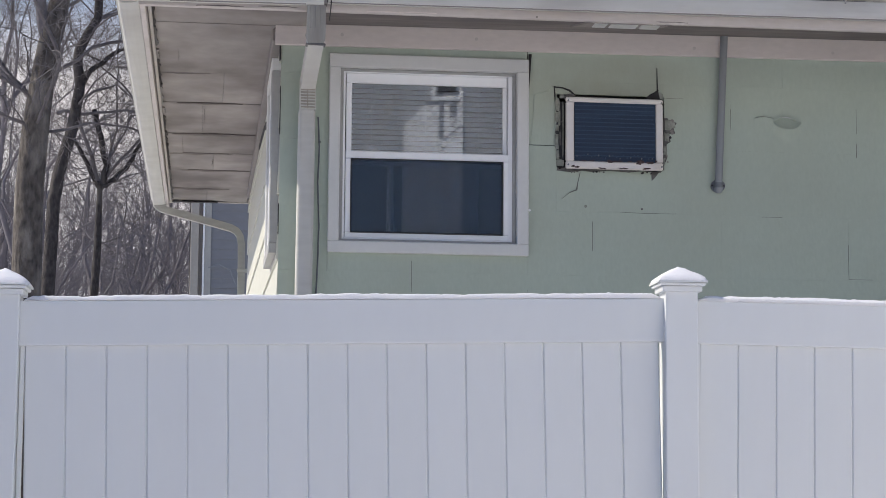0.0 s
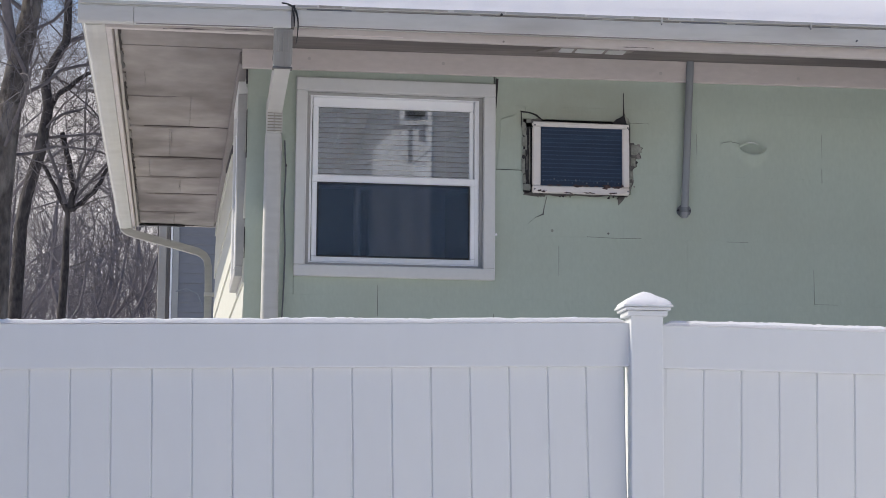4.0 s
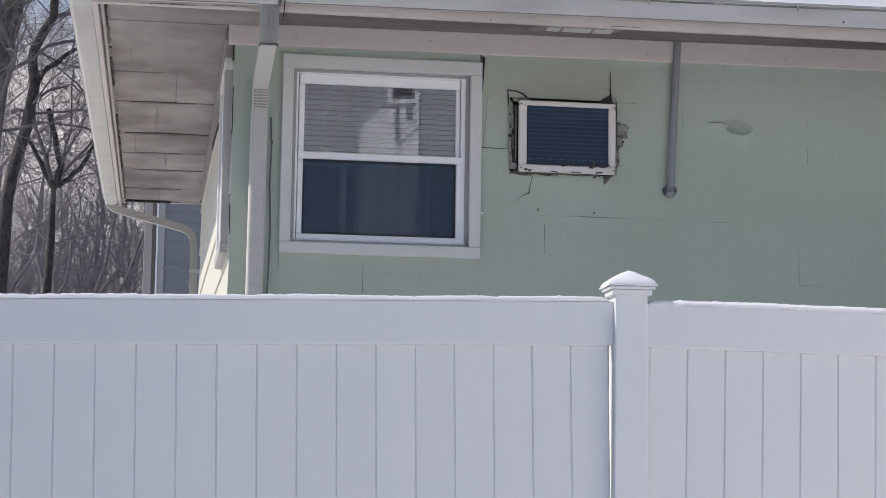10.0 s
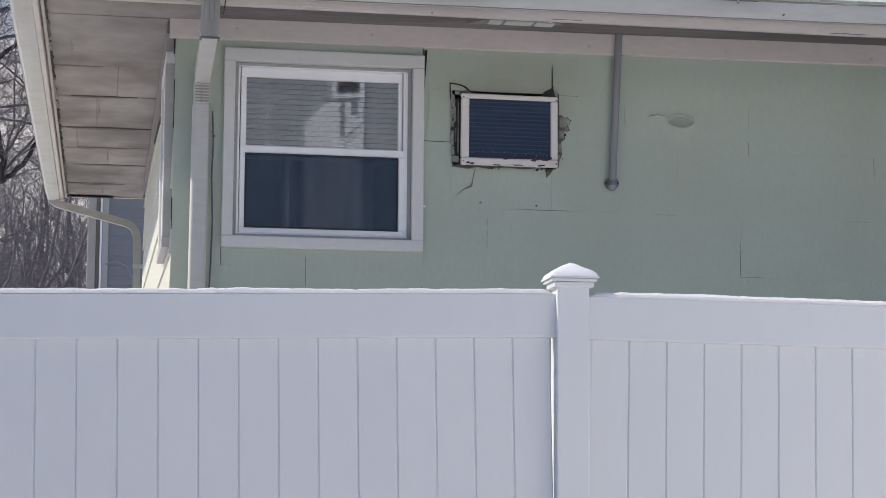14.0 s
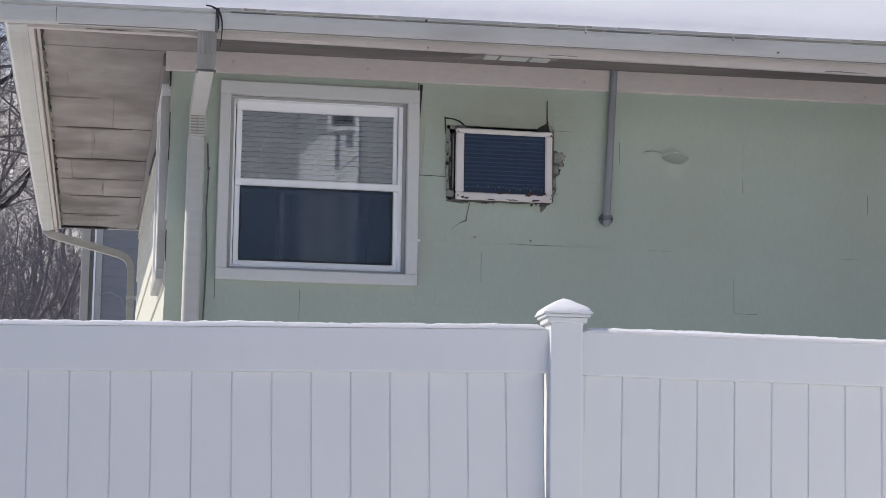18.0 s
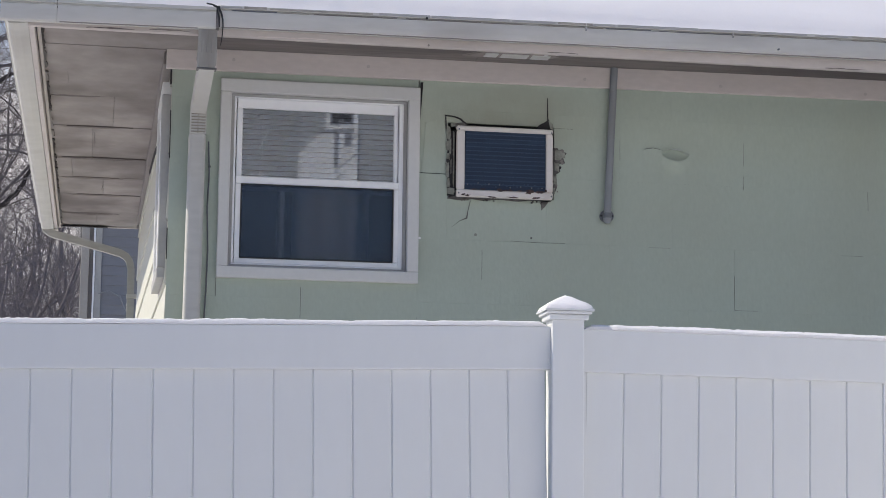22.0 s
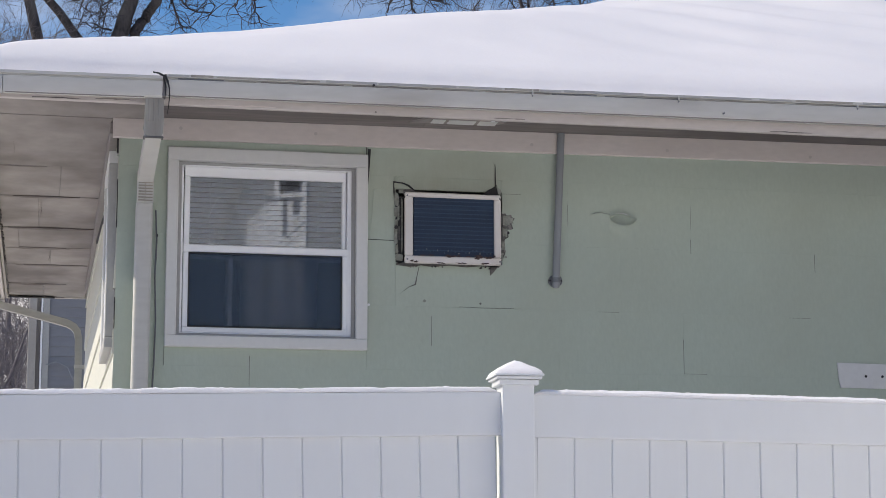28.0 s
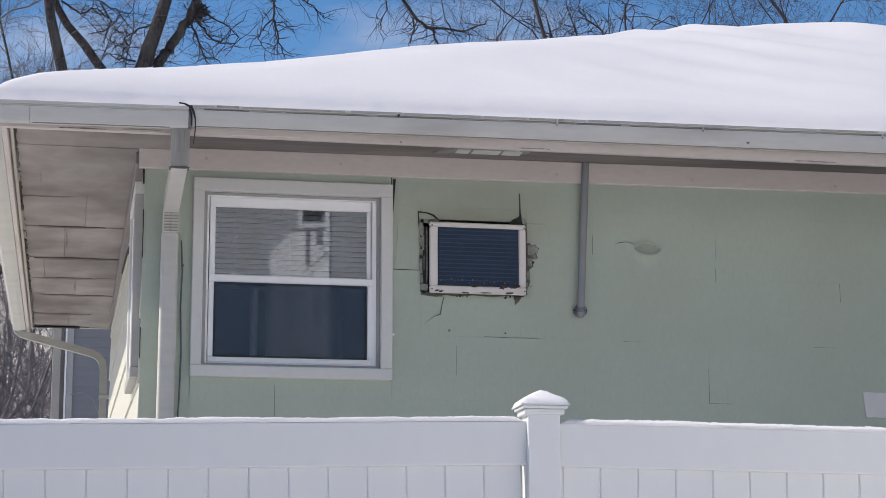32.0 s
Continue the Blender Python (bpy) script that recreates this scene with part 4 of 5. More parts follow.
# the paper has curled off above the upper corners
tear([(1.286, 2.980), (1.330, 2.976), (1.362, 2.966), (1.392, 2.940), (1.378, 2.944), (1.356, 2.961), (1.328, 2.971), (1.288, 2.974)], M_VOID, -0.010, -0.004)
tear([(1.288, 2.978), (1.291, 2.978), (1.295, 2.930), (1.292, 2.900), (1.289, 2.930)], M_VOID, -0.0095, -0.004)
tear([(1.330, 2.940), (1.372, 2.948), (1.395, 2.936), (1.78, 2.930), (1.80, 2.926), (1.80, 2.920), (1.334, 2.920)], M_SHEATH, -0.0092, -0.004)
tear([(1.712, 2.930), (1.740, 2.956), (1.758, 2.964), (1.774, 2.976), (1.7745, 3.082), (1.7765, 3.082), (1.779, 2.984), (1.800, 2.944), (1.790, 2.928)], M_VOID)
tear([(1.779, 2.975), (1.801, 2.958), (1.803, 2.930), (1.788, 2.938)], M_TORN, -0.0115, -0.0088)
# lifted paint edge beside the window
for ln in ([(1.198, 2.938), (1.255, 2.955), (1.312, 3.008)], [(1.196, 2.936), (1.188, 2.80), (1.176, 2.702)], [(1.312, 3.008), (1.310, 2.962)]):
    pts = [(px_ - 0.0008, pz_ + 0.0008) for px_, pz_ in ln] + [(px_ + 0.0008, pz_ - 0.0008) for px_, pz_ in ln[::-1]]
    tear(pts, M_GREEN, -0.0078, -0.0035)
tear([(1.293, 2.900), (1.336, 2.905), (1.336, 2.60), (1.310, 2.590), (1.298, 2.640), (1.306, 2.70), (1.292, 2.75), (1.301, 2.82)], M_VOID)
def shard(x0, x1, z0, z1, mat, seed):
    """A broken rectangular bit of board with uneven edges."""
    q = random.Random(seed)
    j = lambda v_, d_: v_ + q.uniform(-d_, d_)
    dx_, dz_ = (x1 - x0) * 0.16, (z1 - z0) * 0.12
    pts = [(j(x0, dx_), z0), (j((x0 + x1) / 2, dx_), j(z0, dz_)), (x1, j(z0, dz_)), (j(x1, dx_), j((z0 + z1) / 2, dz_)), (j(x1, dx_), z1), (j((x0 + x1) / 2, dx_), j(z1, dz_)), (x0, j(z1, dz_)), (j(x0, dx_ * 0.6), j((z0 + z1) / 2, dz_))]
    y_ = -0.0105 - 0.0003 * (seed % 9)
    tear(pts, mat, y_, -0.0088)

for i, (x0_, x1_, z0_, z1_, mat_) in enumerate(((1.294, 1.312, 2.868, 2.922, M_TORN), (1.313, 1.334, 2.925, 2.942, M_TORN), (1.292, 1.306, 2.815, 2.858, M_TORN), (1.308, 1.316, 2.80, 2.87, M_TORN),
                                                (1.294, 1.310, 2.770, 2.800, M_TORN), (1.293, 1.309, 2.690, 2.756, M_TORN), (1.312, 1.320, 2.70, 2.775, M_SHEATH), (1.297, 1.311, 2.640, 2.684, M_TORN),
                                                (1.300, 1.330, 2.606, 2.634, M_TORN), (1.326, 1.332, 2.66, 2.90, M_TORN))):
    shard(x0_, x1_, z0_, z1_, mat_, 40 + i)
def chips(n_, x0, x1, z0, z1, seed, small=0.010, big=0.026):
    """Broken bits of shingle, board and shadowed gaps along an edge."""
    q = random.Random(seed)
    for i in range(n_):
        cx, cz, w, h = q.uniform(x0, x1), z0 + (z1 - z0) * (i + q.random()) / n_, q.uniform(small, big), q.uniform(small, big * 0.8)
        flake("chip", cx, cz, w, h, -0.0085 - 0.0025 * q.random() - 0.0001 * i, q.choice((M_VOID, M_VOID, M_SHEATH, M_SHEATH, M_SHEATH, M_BROWN)), damage, seed * 50 + i, 5)

chips(9, 1.300, 1.330, 2.60, 2.925, 1, 0.006, 0.014)
chips(8, 1.798, 1.826, 2.61, 2.86, 2, 0.008, 0.020)
for i, (x0_, x1_, z0_, z1_, mat_) in enumerate(((1.812, 1.842, 2.790, 2.832, M_TORN), (1.838, 1.860, 2.800, 2.826, M_TORN), (1.806, 1.830, 2.735, 2.775, M_TORN), (1.802, 1.820, 2.670, 2.716, M_TORN), (1.800, 1.812, 2.625, 2.655, M_TORN))):
    shard(x0_, x1_, z0_, z1_, mat_, 60 + i)
chips(6, 1.826, 1.862, 2.745, 2.835, 3)
chips(7, 1.36, 1.40, 2.578, 2.586, 4, 0.006, 0.016)
chips(5, 1.47, 1.55, 2.580, 2.587, 5, 0.006, 0.014)
chips(7, 1.60, 1.78, 2.578, 2.588, 6, 0.006, 0.016)
tear([(1.790, 2.86), (1.812, 2.842), (1.842, 2.836), (1.868, 2.824), (1.852, 2.80), (1.860, 2.775), (1.832, 2.770), (1.838, 2.735), (1.818, 2.72), (1.822, 2.66), (1.806, 2.62), (1.786, 2.60)], M_SHEATH)
tear([(1.745, 2.604), (1.748, 2.548), (1.766, 2.566), (1.790, 2.602)], M_SHEATH)
tear([(1.305, 2.60), (1.80, 2.602), (1.79, 2.588), (1.70, 2.592), (1.64, 2.585), (1.55, 2.590), (1.46, 2.583), (1.42, 2.588), (1.36, 2.580), (1.30, 2.586)], M_SHEATH)
tear([(1.4095, 2.580), (1.4115, 2.580), (1.4000, 2.530), (1.3965, 2.495), (1.391, 2.494), (1.36, 2.4825), (1.325, 2.4535), (1.324, 2.4545), (1.36, 2.4845), (1.391, 2.500), (1.3975, 2.53)], M_SHEATH, -0.0075, -0.0035)
tear([(1.168, 2.7035), (1.300, 2.7015), (1.300, 2.6995), (1.168, 2.7010)], M_VOID, -0.0066, -0.0035)
tear([(1.60, 2.399), (1.715, 2.396), (1.86, 2.397), (1.86, 2.3962), (1.715, 2.3948), (1.60, 2.3980)], M_SHEATH, -0.0066, -0.0035)
tear([(1.169, 3.128), (1.182, 3.128), (1.176, 3.04), (1.1675, 2.93), (1.1665, 3.05)], M_VOID, -0.009, -0.0035)
# hairline joints that have opened
for x0, x1, z0, z1 in ((1.467, 1.469, 2.215, 2.352), (0.630, 0.6318, 2.01, 2.15), (2.7335, 2.7355, 2.684, 2.752), (2.736, 2.737, 2.80, 2.915), (3.3615, 3.363, 2.61, 2.70),
                       (2.686, 2.6875, 2.108, 2.27), (2.687, 2.80, 2.1065, 2.108), (2.27, 2.37, 2.3915, 2.3925), (3.22, 3.33, 2.3865, 2.3875), (1.80, 1.90, 2.940, 2.941),
                       (2.1265, 2.128, 2.80, 2.90), (1.163, 1.1645, 1.94, 2.03), (3.96, 3.9615, 2.40, 2.52)):
    part("open_joint", box(x0, x1, -0.0046, -0.0030, z0, z1), M_SHEATH, damage)
# dark arc and pale sliver: the flap's shadow and lip highlight, painted on
part("flap_shadow", prism([(2.246, 2.8585), (2.262, 2.8655), (2.285, 2.8680), (2.312, 2.8645), (2.335, 2.8565), (2.312, 2.8628), (2.285, 2.8664), (2.262, 2.8635)], "y", -0.0115, -0.006), M_SHEATH, damage)
part("lip_highlight", prism([(2.352, 2.8625), (2.376, 2.8690), (2.402, 2.8680), (2.425, 2.8590), (2.402, 2.8655), (2.376, 2.8665)], "y", -0.012, -0.006), M_PATCH, damage)
for x, z, s in ((1.436, 2.422, 0.007), (1.701, 2.416, 0.005), (1.174, 2.397, 0.006)):
    part("nail_hole", tube([(x, -0.0068, z), (x, -0.003, z)], s, 8), M_SASH if x < 1.3 else M_SHEATH if s < 0.0065 else M_TORN, damage)

# ------------------------------------------------------------------ dent in the wall
def dent():
    """A torn flap, a scooped hollow and a bulge in one shingle."""
    x0, x1, z0, z1 = DENT
    nx, nz = 180, 100
    def out(x, z):
        u, dz_ = (x - 2.398) / 0.066, z - 2.842
        round_ = max(0.0, 1 - u * u)
        rim = 0.023 * round_ ** 0.7 * (0.85 + 0.25 * math.cos(3 * (u + 0.2)))   # upper edge of the hollow
        low = -0.034 * round_ ** 0.7                                            # its lower lip
        swell = 0.029 * math.exp(-((x - 2.388) / 0.058) ** 2)
        if dz_ <= low:
            h = swell * math.exp(-((low - dz_) / 0.038) ** 2)
        elif dz_ < rim:
            k_ = (dz_ - low) / (rim - low)
            h = swell - (swell + 0.012 * round_ ** 0.5) * k_ ** 0.62
        else:
            h = swell * (1 - round_ ** 0.3) * math.exp(-((dz_ - rim) / 0.02) ** 2)
            h += 0.011 * math.exp(-(dz_ - rim) / 0.012) * round_
        if abs(x - 2.290) < 0.050:
            k_ = 1 - ((x - 2.290) / 0.050) ** 2
            line = 2.858 + 0.010 * k_
            h += (-0.006 * math.exp(-(z - line) / 0.010) if z > line else 0.008 * math.exp(-(line - z) / 0.016)) * k_
        e = min(x - x0, x1 - x, z - z0, z1 - z) / 0.02
        return h * max(0.0, min(1.0, e))
    verts = [(x0 + (x1 - x0) * i / nx, 0, z0 + (z1 - z0) * j / nz) for j in range(nz + 1) for i in range(nx + 1)]
    verts = [(x, -0.0038 - out(x, z), z) for x, _, z in verts]
    w = nx + 1
    faces = [(j * w + i, j * w + i + 1, (j + 1) * w + i + 1, (j + 1) * w + i) for j in range(nz) for i in range(nx)]
    ob = mesh_object("shingle", verts, faces, M_GREEN)
    ob.parent = house
    return tagged(ob, "shingle with a lip-shaped torn bulge and hollow")

dent()

# ------------------------------------------------------------------ conduits and patch
def conduit(xt, xb, zt, zb, label):
    c = thing("conduit", (xb, -0.03, zb), label, "conduit")
    part("pipe", tube([(xt, -0.032, zt), (xb, -0.030, zb + 0.03)], 0.0175, 14), M_PIPE, c, smooth=True)
    part("end_cap", tube([(xb, -0.030, zb + 0.034), (xb - 0.0008, -0.030, zb), (xb - 0.0008, -0.030, zb - 0.012)], [0.0195, 0.0195, 0.012], 14), M_PIPE, c, smooth=True)
    b = prism([(xb + 0.001 + 0.033 * math.cos(a), zb + 0.024 + 0.030 * math.sin(a)) for a in [2 * math.pi * i / 20 for i in range(20)]], "y", -0.020, -0.0035)
    part("strap_ears", b, M_CLAMP, c, "zinc strap ears")
    part("strap", tube([(xb, -0.030, zb + 0.012), (xb, -0.030, zb + 0.036)], 0.0215, 14), M_CLAMP, c, "zinc strap", smooth=True)
    for sx in (-0.028, 0.027):
        part("screw", tube([(xb + sx, -0.0225, zb + 0.024), (xb + sx, -0.015, zb + 0.024)], 0.005, 8), M_BLACK, c)
    return c

conduit(2.092, 2.059, 3.238, 2.508, "grey plastic conduit pipe strapped to the wall")
conduit(3.893, 3.842, 3.238, 2.400, "grey conduit pipe with a dark end strap")

patch = thing("wall_patch", (3.65, 0, 2.054), "unpainted pale rectangular patch nailed on the wall", "patch")
part("board", prism([(3.456, 2.176), (3.70, 2.172), (3.90, 2.170), (3.901, 2.060), (3.75, 2.053), (3.47, 2.055), (3.462, 2.10)], "y", -0.0125, -0.0062), M_PATCH, patch)
part("torn_flap", prism([(3.700, 2.056), (3.735, 2.057), (3.730, 2.028), (3.716, 2.020), (3.712, 2.044)], "y", -0.0115, -0.0065), M_PATCH, patch, "torn flap of paper")
for x in (3.60, 3.685, 3.81):
    part("nail", tube([(x, -0.015, 2.112), (x, -0.0122, 2.112)], 0.0065, 8), M_VOID, patch)

# ------------------------------------------------------------------ vinyl fence
POST = Vector((1.4268, -1.7749))
HALF = 0.060
def build_post(p, top, ang, label):
    t_ = thing("fence_post", (p.x, p.y, 0), label, "fence post", "posts of the white fence", rz=ang)
    m = pose(p.x, p.y, 0, 0, 0, ang)
    def lay(bm):
        bm.transform(m)
        return bm
    part("shaft", lay(box(-HALF, HALF, -HALF, HALF, -0.3, top + 0.028, 0.006, seg=2)), M_VINYL, t_)
    cap = part("cap", lay(box(-0.074, 0.074, -0.074, 0.074, top + 0.020, top + 0.040, 0.005, seg=2)), M_VINYL, t_, "stepped white pyramid cap")
    part("flange", lay(box(-0.084, 0.084, -0.084, 0.084, top + 0.0405, top + 0.052, 0.004, seg=2)), M_VINYL, cap)
    bm = bmesh.new()
    rings = []
    for r_, z in ((0.091, 0.0525), (0.091, 0.058), (0.084, 0.064), (0.052, 0.082), (0.012, 0.096)):
        rings.append([bm.verts.new((sx * r_, sy * r_, top + z)) for sx, sy in ((-1, -1), (1, -1), (1, 1), (-1, 1))])
    for a, b in zip(rings, rings[1:]):
        for i in range(4):
            bm.faces.new((a[i], a[(i + 1) % 4], b[(i + 1) % 4], b[i]))
    bm.faces.new(rings[0][::-1])
    bm.faces.new(rings[-1])
    part("pyramid", lay(bm), M_VINYL, cap)
    # the snow on it
    bm = bmesh.new()
    n_ = 18
    verts = {}
    for j in range(n_ + 1):
        for i in range(n_ + 1):
            u, w = -1 + 2 * i / n_, -1 + 2 * j / n_
            e = max(abs(u), abs(w))
            under = 0.0600 + 0.042 * (1 - e)
            z = under + (0.017 * (1 - e ** 3) ** 0.5 if e < 1 else 0) + (0.003 * wob(u * 2 + p.x * 7, w * 2 + p.y, 0, 1.4) if e < 1 else -0.002)
            k_ = 0.0905 + (0.003 * wob(u * 3, w * 3, p.x * 5, 2) if e > 0.9 else 0)
            verts[i, j] = bm.verts.new((u * k_, w * k_, top + max(z, under - 0.002)))
    for j in range(n_):
        for i in range(n_):
            bm.faces.new((verts[i, j], verts[i + 1, j], verts[i + 1, j + 1], verts[i, j + 1]))
    bm.transform(m)
    solo("post_snow", bm, M_CRUST, "rounded cap of snow on a fence post", "snow", kind="stuff", smooth=True)
    return t_

BOARD, SPAN = 0.1421, 2.428
def board_mesh():
    """One tongue-and-groove board with eased edges, 1.6 m tall, standing at its lower left."""
    w, t_ = BOARD, 0.011
    e, d, s = 0.0046, 0.0056, 0.0011
    pts = [(0.0, -t_ + d), (s, -t_ + d * 0.80), (e, -t_), (w - e, -t_), (w - s, -t_ + d * 0.80), (w, -t_ + d),
           (w, t_ - d), (w - s, t_ - d * 0.80), (w - e, t_), (e, t_), (s, t_ - d * 0.80), (0.0, t_ - d)]
    return finish(prism(pts, "z", 0.0, 1.60), M_VINYL)

ME_BOARD = board_mesh()
def build_panel(p, way, top0, slope, first, count, seed, flush=True):
    """A panel from the post at p along way; slope lowers or lifts it; first: where its boards begin."""
    ang = math.degrees(math.atan2(way.y, way.x))
    t_ = thing("fence", (p.x, p.y, 0), "white vinyl privacy fence panel of vertical boards", "fence", "sections of the white fence", rz=ang)
    m = pose(p.x, p.y, 0, 0, 0, ang)
    def lay_(bm):
        bm.transform(m)
        return bm
    def rail(name, a, b, y, z0, z1):
        bm = box(a, b, -y, y, z0, z1, 0.006, seg=2)
        for v_ in bm.verts:
            v_.co.z += slope * v_.co.x
        bm.transform(m)
        part(name, bm, M_VINYL, t_)
    end = SPAN - HALF
    rail("top_rail", HALF - 0.004 if first < 0.08 and slope < 0.015 else HALF + 0.004, end + 0.004, 0.028, top0 - 0.160, top0)
    rail("bottom_rail", HALF, end, 0.028, 0.06, 0.20)
    for i in range(count):
        x = first + i * BOARD
        ob = new("board", ME_BOARD)
        ob.parent = t_
        ob.matrix_basis = pose(x + 1.6 * slope, 0, top0 - 0.150 - 1.60 + slope * x, 0, -math.degrees(math.atan(slope)), 0)
    if flush:
        part("channel", lay_(box(HALF - 0.002, first + 0.001, -0.013, 0.013, 0.2, top0 - 0.150 + slope * 0.1)), M_VINYL, t_)
    part("channel", lay_(box(first + count * BOARD - 0.001, end - 0.004, -0.013, 0.013, 0.2, top0 - 0.150 + slope * 2.35)), M_VINYL, t_)
    # snow along the rail
    q = random.Random(seed)
    bm = bmesh.new()
    n_ = 240
    prev = None
    for i in range(n_ + 1):
        x = HALF + 0.012 + (SPAN - 2 * HALF - 0.024) * i / n_
        h = 0.021 + 0.006 * wob(x * 3, seed, 0, 1) + 0.004 * wob(x * 17, seed, 3, 1) + 0.0025 * wob(x * 60, seed, 5, 1)
        fade = min(1.0, i / 3, (n_ - i) / 3)
        h = max(0.002, h * (0.25 + 0.75 * fade))
        y_ = 0.0300 + 0.0025 * wob(x * 25, seed, 8, 1)
        dz = slope * x + top0
        ring = [bm.verts.new(c) for c in ((x, -y_, dz - 0.003), (x, -y_ - 0.001, dz + 0.45 * h), (x, -y_ * 0.72, dz + 0.85 * h), (x, 0, dz + h), (x, y_ * 0.7, dz + 0.85 * h), (x, y_, dz + 0.0005))]
        if prev:
            for s in range(6):
                bm.faces.new((prev[s], prev[(s + 1) % 6], ring[(s + 1) % 6], ring[s]))
        else:
            bm.faces.new(ring)
        prev = ring
    bm.faces.new(prev[::-1])
    bm.transform(m)
    solo("rail_snow", bm, M_CRUST, "thin crust of snow along the fence rail", "snow", kind="stuff", smooth=True)

WAY_L, WAY_R = Vector((-math.cos(-0.0208), -math.sin(-0.0208))), Vector((math.cos(-0.0401), math.sin(-0.0401)))
TOP = 1.830
build_post(POST, TOP, -1.75, "square white vinyl fence post under a snowy pyramid cap")
p, z = POST.copy(), TOP
for i in range(3):
    build_panel(p, WAY_L, z, -0.021, 0.077 if i == 0 else 0.082, 16, 11 + i, i > 0)
    p, z = p + SPAN * WAY_L, z - 0.021 * SPAN
    build_post(p, z, -1.2, "square white vinyl fence post with a snow-covered cap")
p, z = POST.copy(), TOP - 0.006
for i in range(3):
    build_panel(p, WAY_R, z, -0.0141, 0.0767, 16, 31 + i)
    p, z = p + SPAN * WAY_R, z - 0.0141 * SPAN
    build_post(p, z, -2.3, "square white vinyl fence post with a snow-covered cap")

# ------------------------------------------------------------------ neighbouring buildings
def clapboards(x0, x1, y, z0, z1, pitch, mat, parent, facing=-1):
    """Lapped boards on a wall at y that faces -y or +y."""
    z = z0
    while z < z1 - 0.01:
        h = min(pitch, z1 - z)
        o = facing
        pts = [(y, z), (y + o * 0.020, z), (y + o * 0.006, z + h), (y, z + h)]
        part("clapboard", prism(pts, "x", x0, x1), mat, parent)
        z += pitch

grey = thing("house", (1.5, 16.0, 0), "grey clapboard house with white corner board behind the yard", "house")
part("wall", box(-0.27, 5.0, 14.02, 20.0, -0.2, 4.7), M_GREY, grey)
clapboards(-0.245, 5.0, 14.02, 1.2, 4.7, 0.115, M_GREY, grey)
part("corner_board", box(-0.318, -0.243, 13.985, 14.1, -0.2, 4.7, 0.004), M_FRAME, grey, "pale grey corner board")
part("corner_bead", box(-0.341, -0.319, 13.97, 14.1, -0.2, 4.7, 0.002), M_SASH, grey, "bright white corner bead")
part("wire", tube([(-0.27, 13.95, 3.62), (-0.15, 13.94, 3.66), (-0.02, 13.94, 3.60), (0.06, 13.94, 3.42)], 0.008, 5), M_PIPE, grey, "loose grey wire")
part("wire", tube([(-0.28, 13.95, 3.18), (-0.16, 13.94, 3.24), (-0.05, 13.94, 3.08), (-0.10, 13.94, 2.90)], 0.007, 5), M_PIPE, grey, "loose grey wire")
part("taupe_post", box(-0.482, -0.388, 13.93, 14.05, -0.2, 4.7, 0.004), M_TAUPE, grey, "taupe painted porch post")
part("post_side", box(-0.387, -0.345, 14.0, 14.05, -0.2, 4.7), M_BROWN, grey, "brown weathered board")
part("roof", prism([(-0.45, 4.7), (5.2, 4.7), (2.4, 5.6)], "y", 13.8, 20.2), M_ROOF, grey)

def across(bm):
    """Turns a piece of the house across the street a little towards the sun."""
    bm.transform(Matrix.Translation((3.57, -24.0, 0)) @ Matrix.Rotation(radians(25), 4, "Z") @ Matrix.Diagonal((1 / math.cos(radians(25)), 1, 1, 1)) @ Matrix.Translation((-3.57, 24.0, 0)))
    return bm

white = thing("house", (3.6, -24.0, 0), "grey clapboard house with a white boarded bay across the street", "house")
part("wall", across(box(-1.6, 9.0, -33.0, -24.024, -0.5, 10.2)), M_PALEGREY, white)
part("roof", across(prism([(-33.6, 9.9), (-28.8, 12.6), (-23.9, 9.9), (-23.9, 10.1), (-28.8, 12.85), (-33.6, 10.1)], "x", -2.1, 9.5)), M_SNOW, white, "snow-covered roof")
bay = part("bay", across(prism([(3.08, -0.5), (4.06, -0.5), (4.06, 9.3), (3.53, 9.3), (3.53, 7.74), (3.42, 7.65), (3.08, 7.31)], "y", -24.026, -24.0)), M_WHITE, white, "white boarded bay with a sloping shoulder")
for i in range(8):
    z = 6.30 + i * 0.15
    x1_ = min(4.04, 3.10 + (7.62 - z) / 0.9)
    pts = [(3.10, z), (x1_, z + (x1_ - 3.10) * 0.9), (x1_, z + (x1_ - 3.10) * 0.9 + 0.018), (3.10, z + 0.018)]
    if z < 7.26:
        part("board_joint", across(prism(pts, "y", -24.002, -23.994)), M_TRIM, bay)
part("beam", across(box(3.43, 3.99, -23.998, -23.992, 7.66, 7.725)), M_GREY, white, "grey beam")
part("corner_pipe", across(box(3.672, 3.735, -23.998, -23.990, 7.05, 7.655)), M_GREY, white, "dark downspout")
part("bracket", across(box(3.845, 3.948, -23.998, -23.990, 7.42, 7.655)), M_GREY, white, "grey bracket")
part("brace", across(prism([(3.755, 7.02), (4.037, 7.255), (4.037, 7.285), (3.755, 7.05)], "y", -23.998, -23.992)), M_GREY, white, "slanting brace")
w = part("window", across(box(3.60, 3.98, -23.998, -23.992, 7.81, 8.9)), M_GREY, white)
part("pane", across(box(3.64, 3.94, -23.990, -23.986, 7.85, 8.86)), M_VOID, w)
part("rake_board", across(prism([(2.44, 7.03), (2.70, 7.03), (3.06, 8.05), (2.86, 8.05)], "y", -24.022, -24.014)), M_FRAME, white, "pale sloping rake board")
part("rake_edge", across(prism([(2.40, 7.42), (2.425, 7.42), (2.60, 7.80), (2.575, 7.80)], "y", -24.022, -24.014)), M_WHITE, white, "white sloping edge")
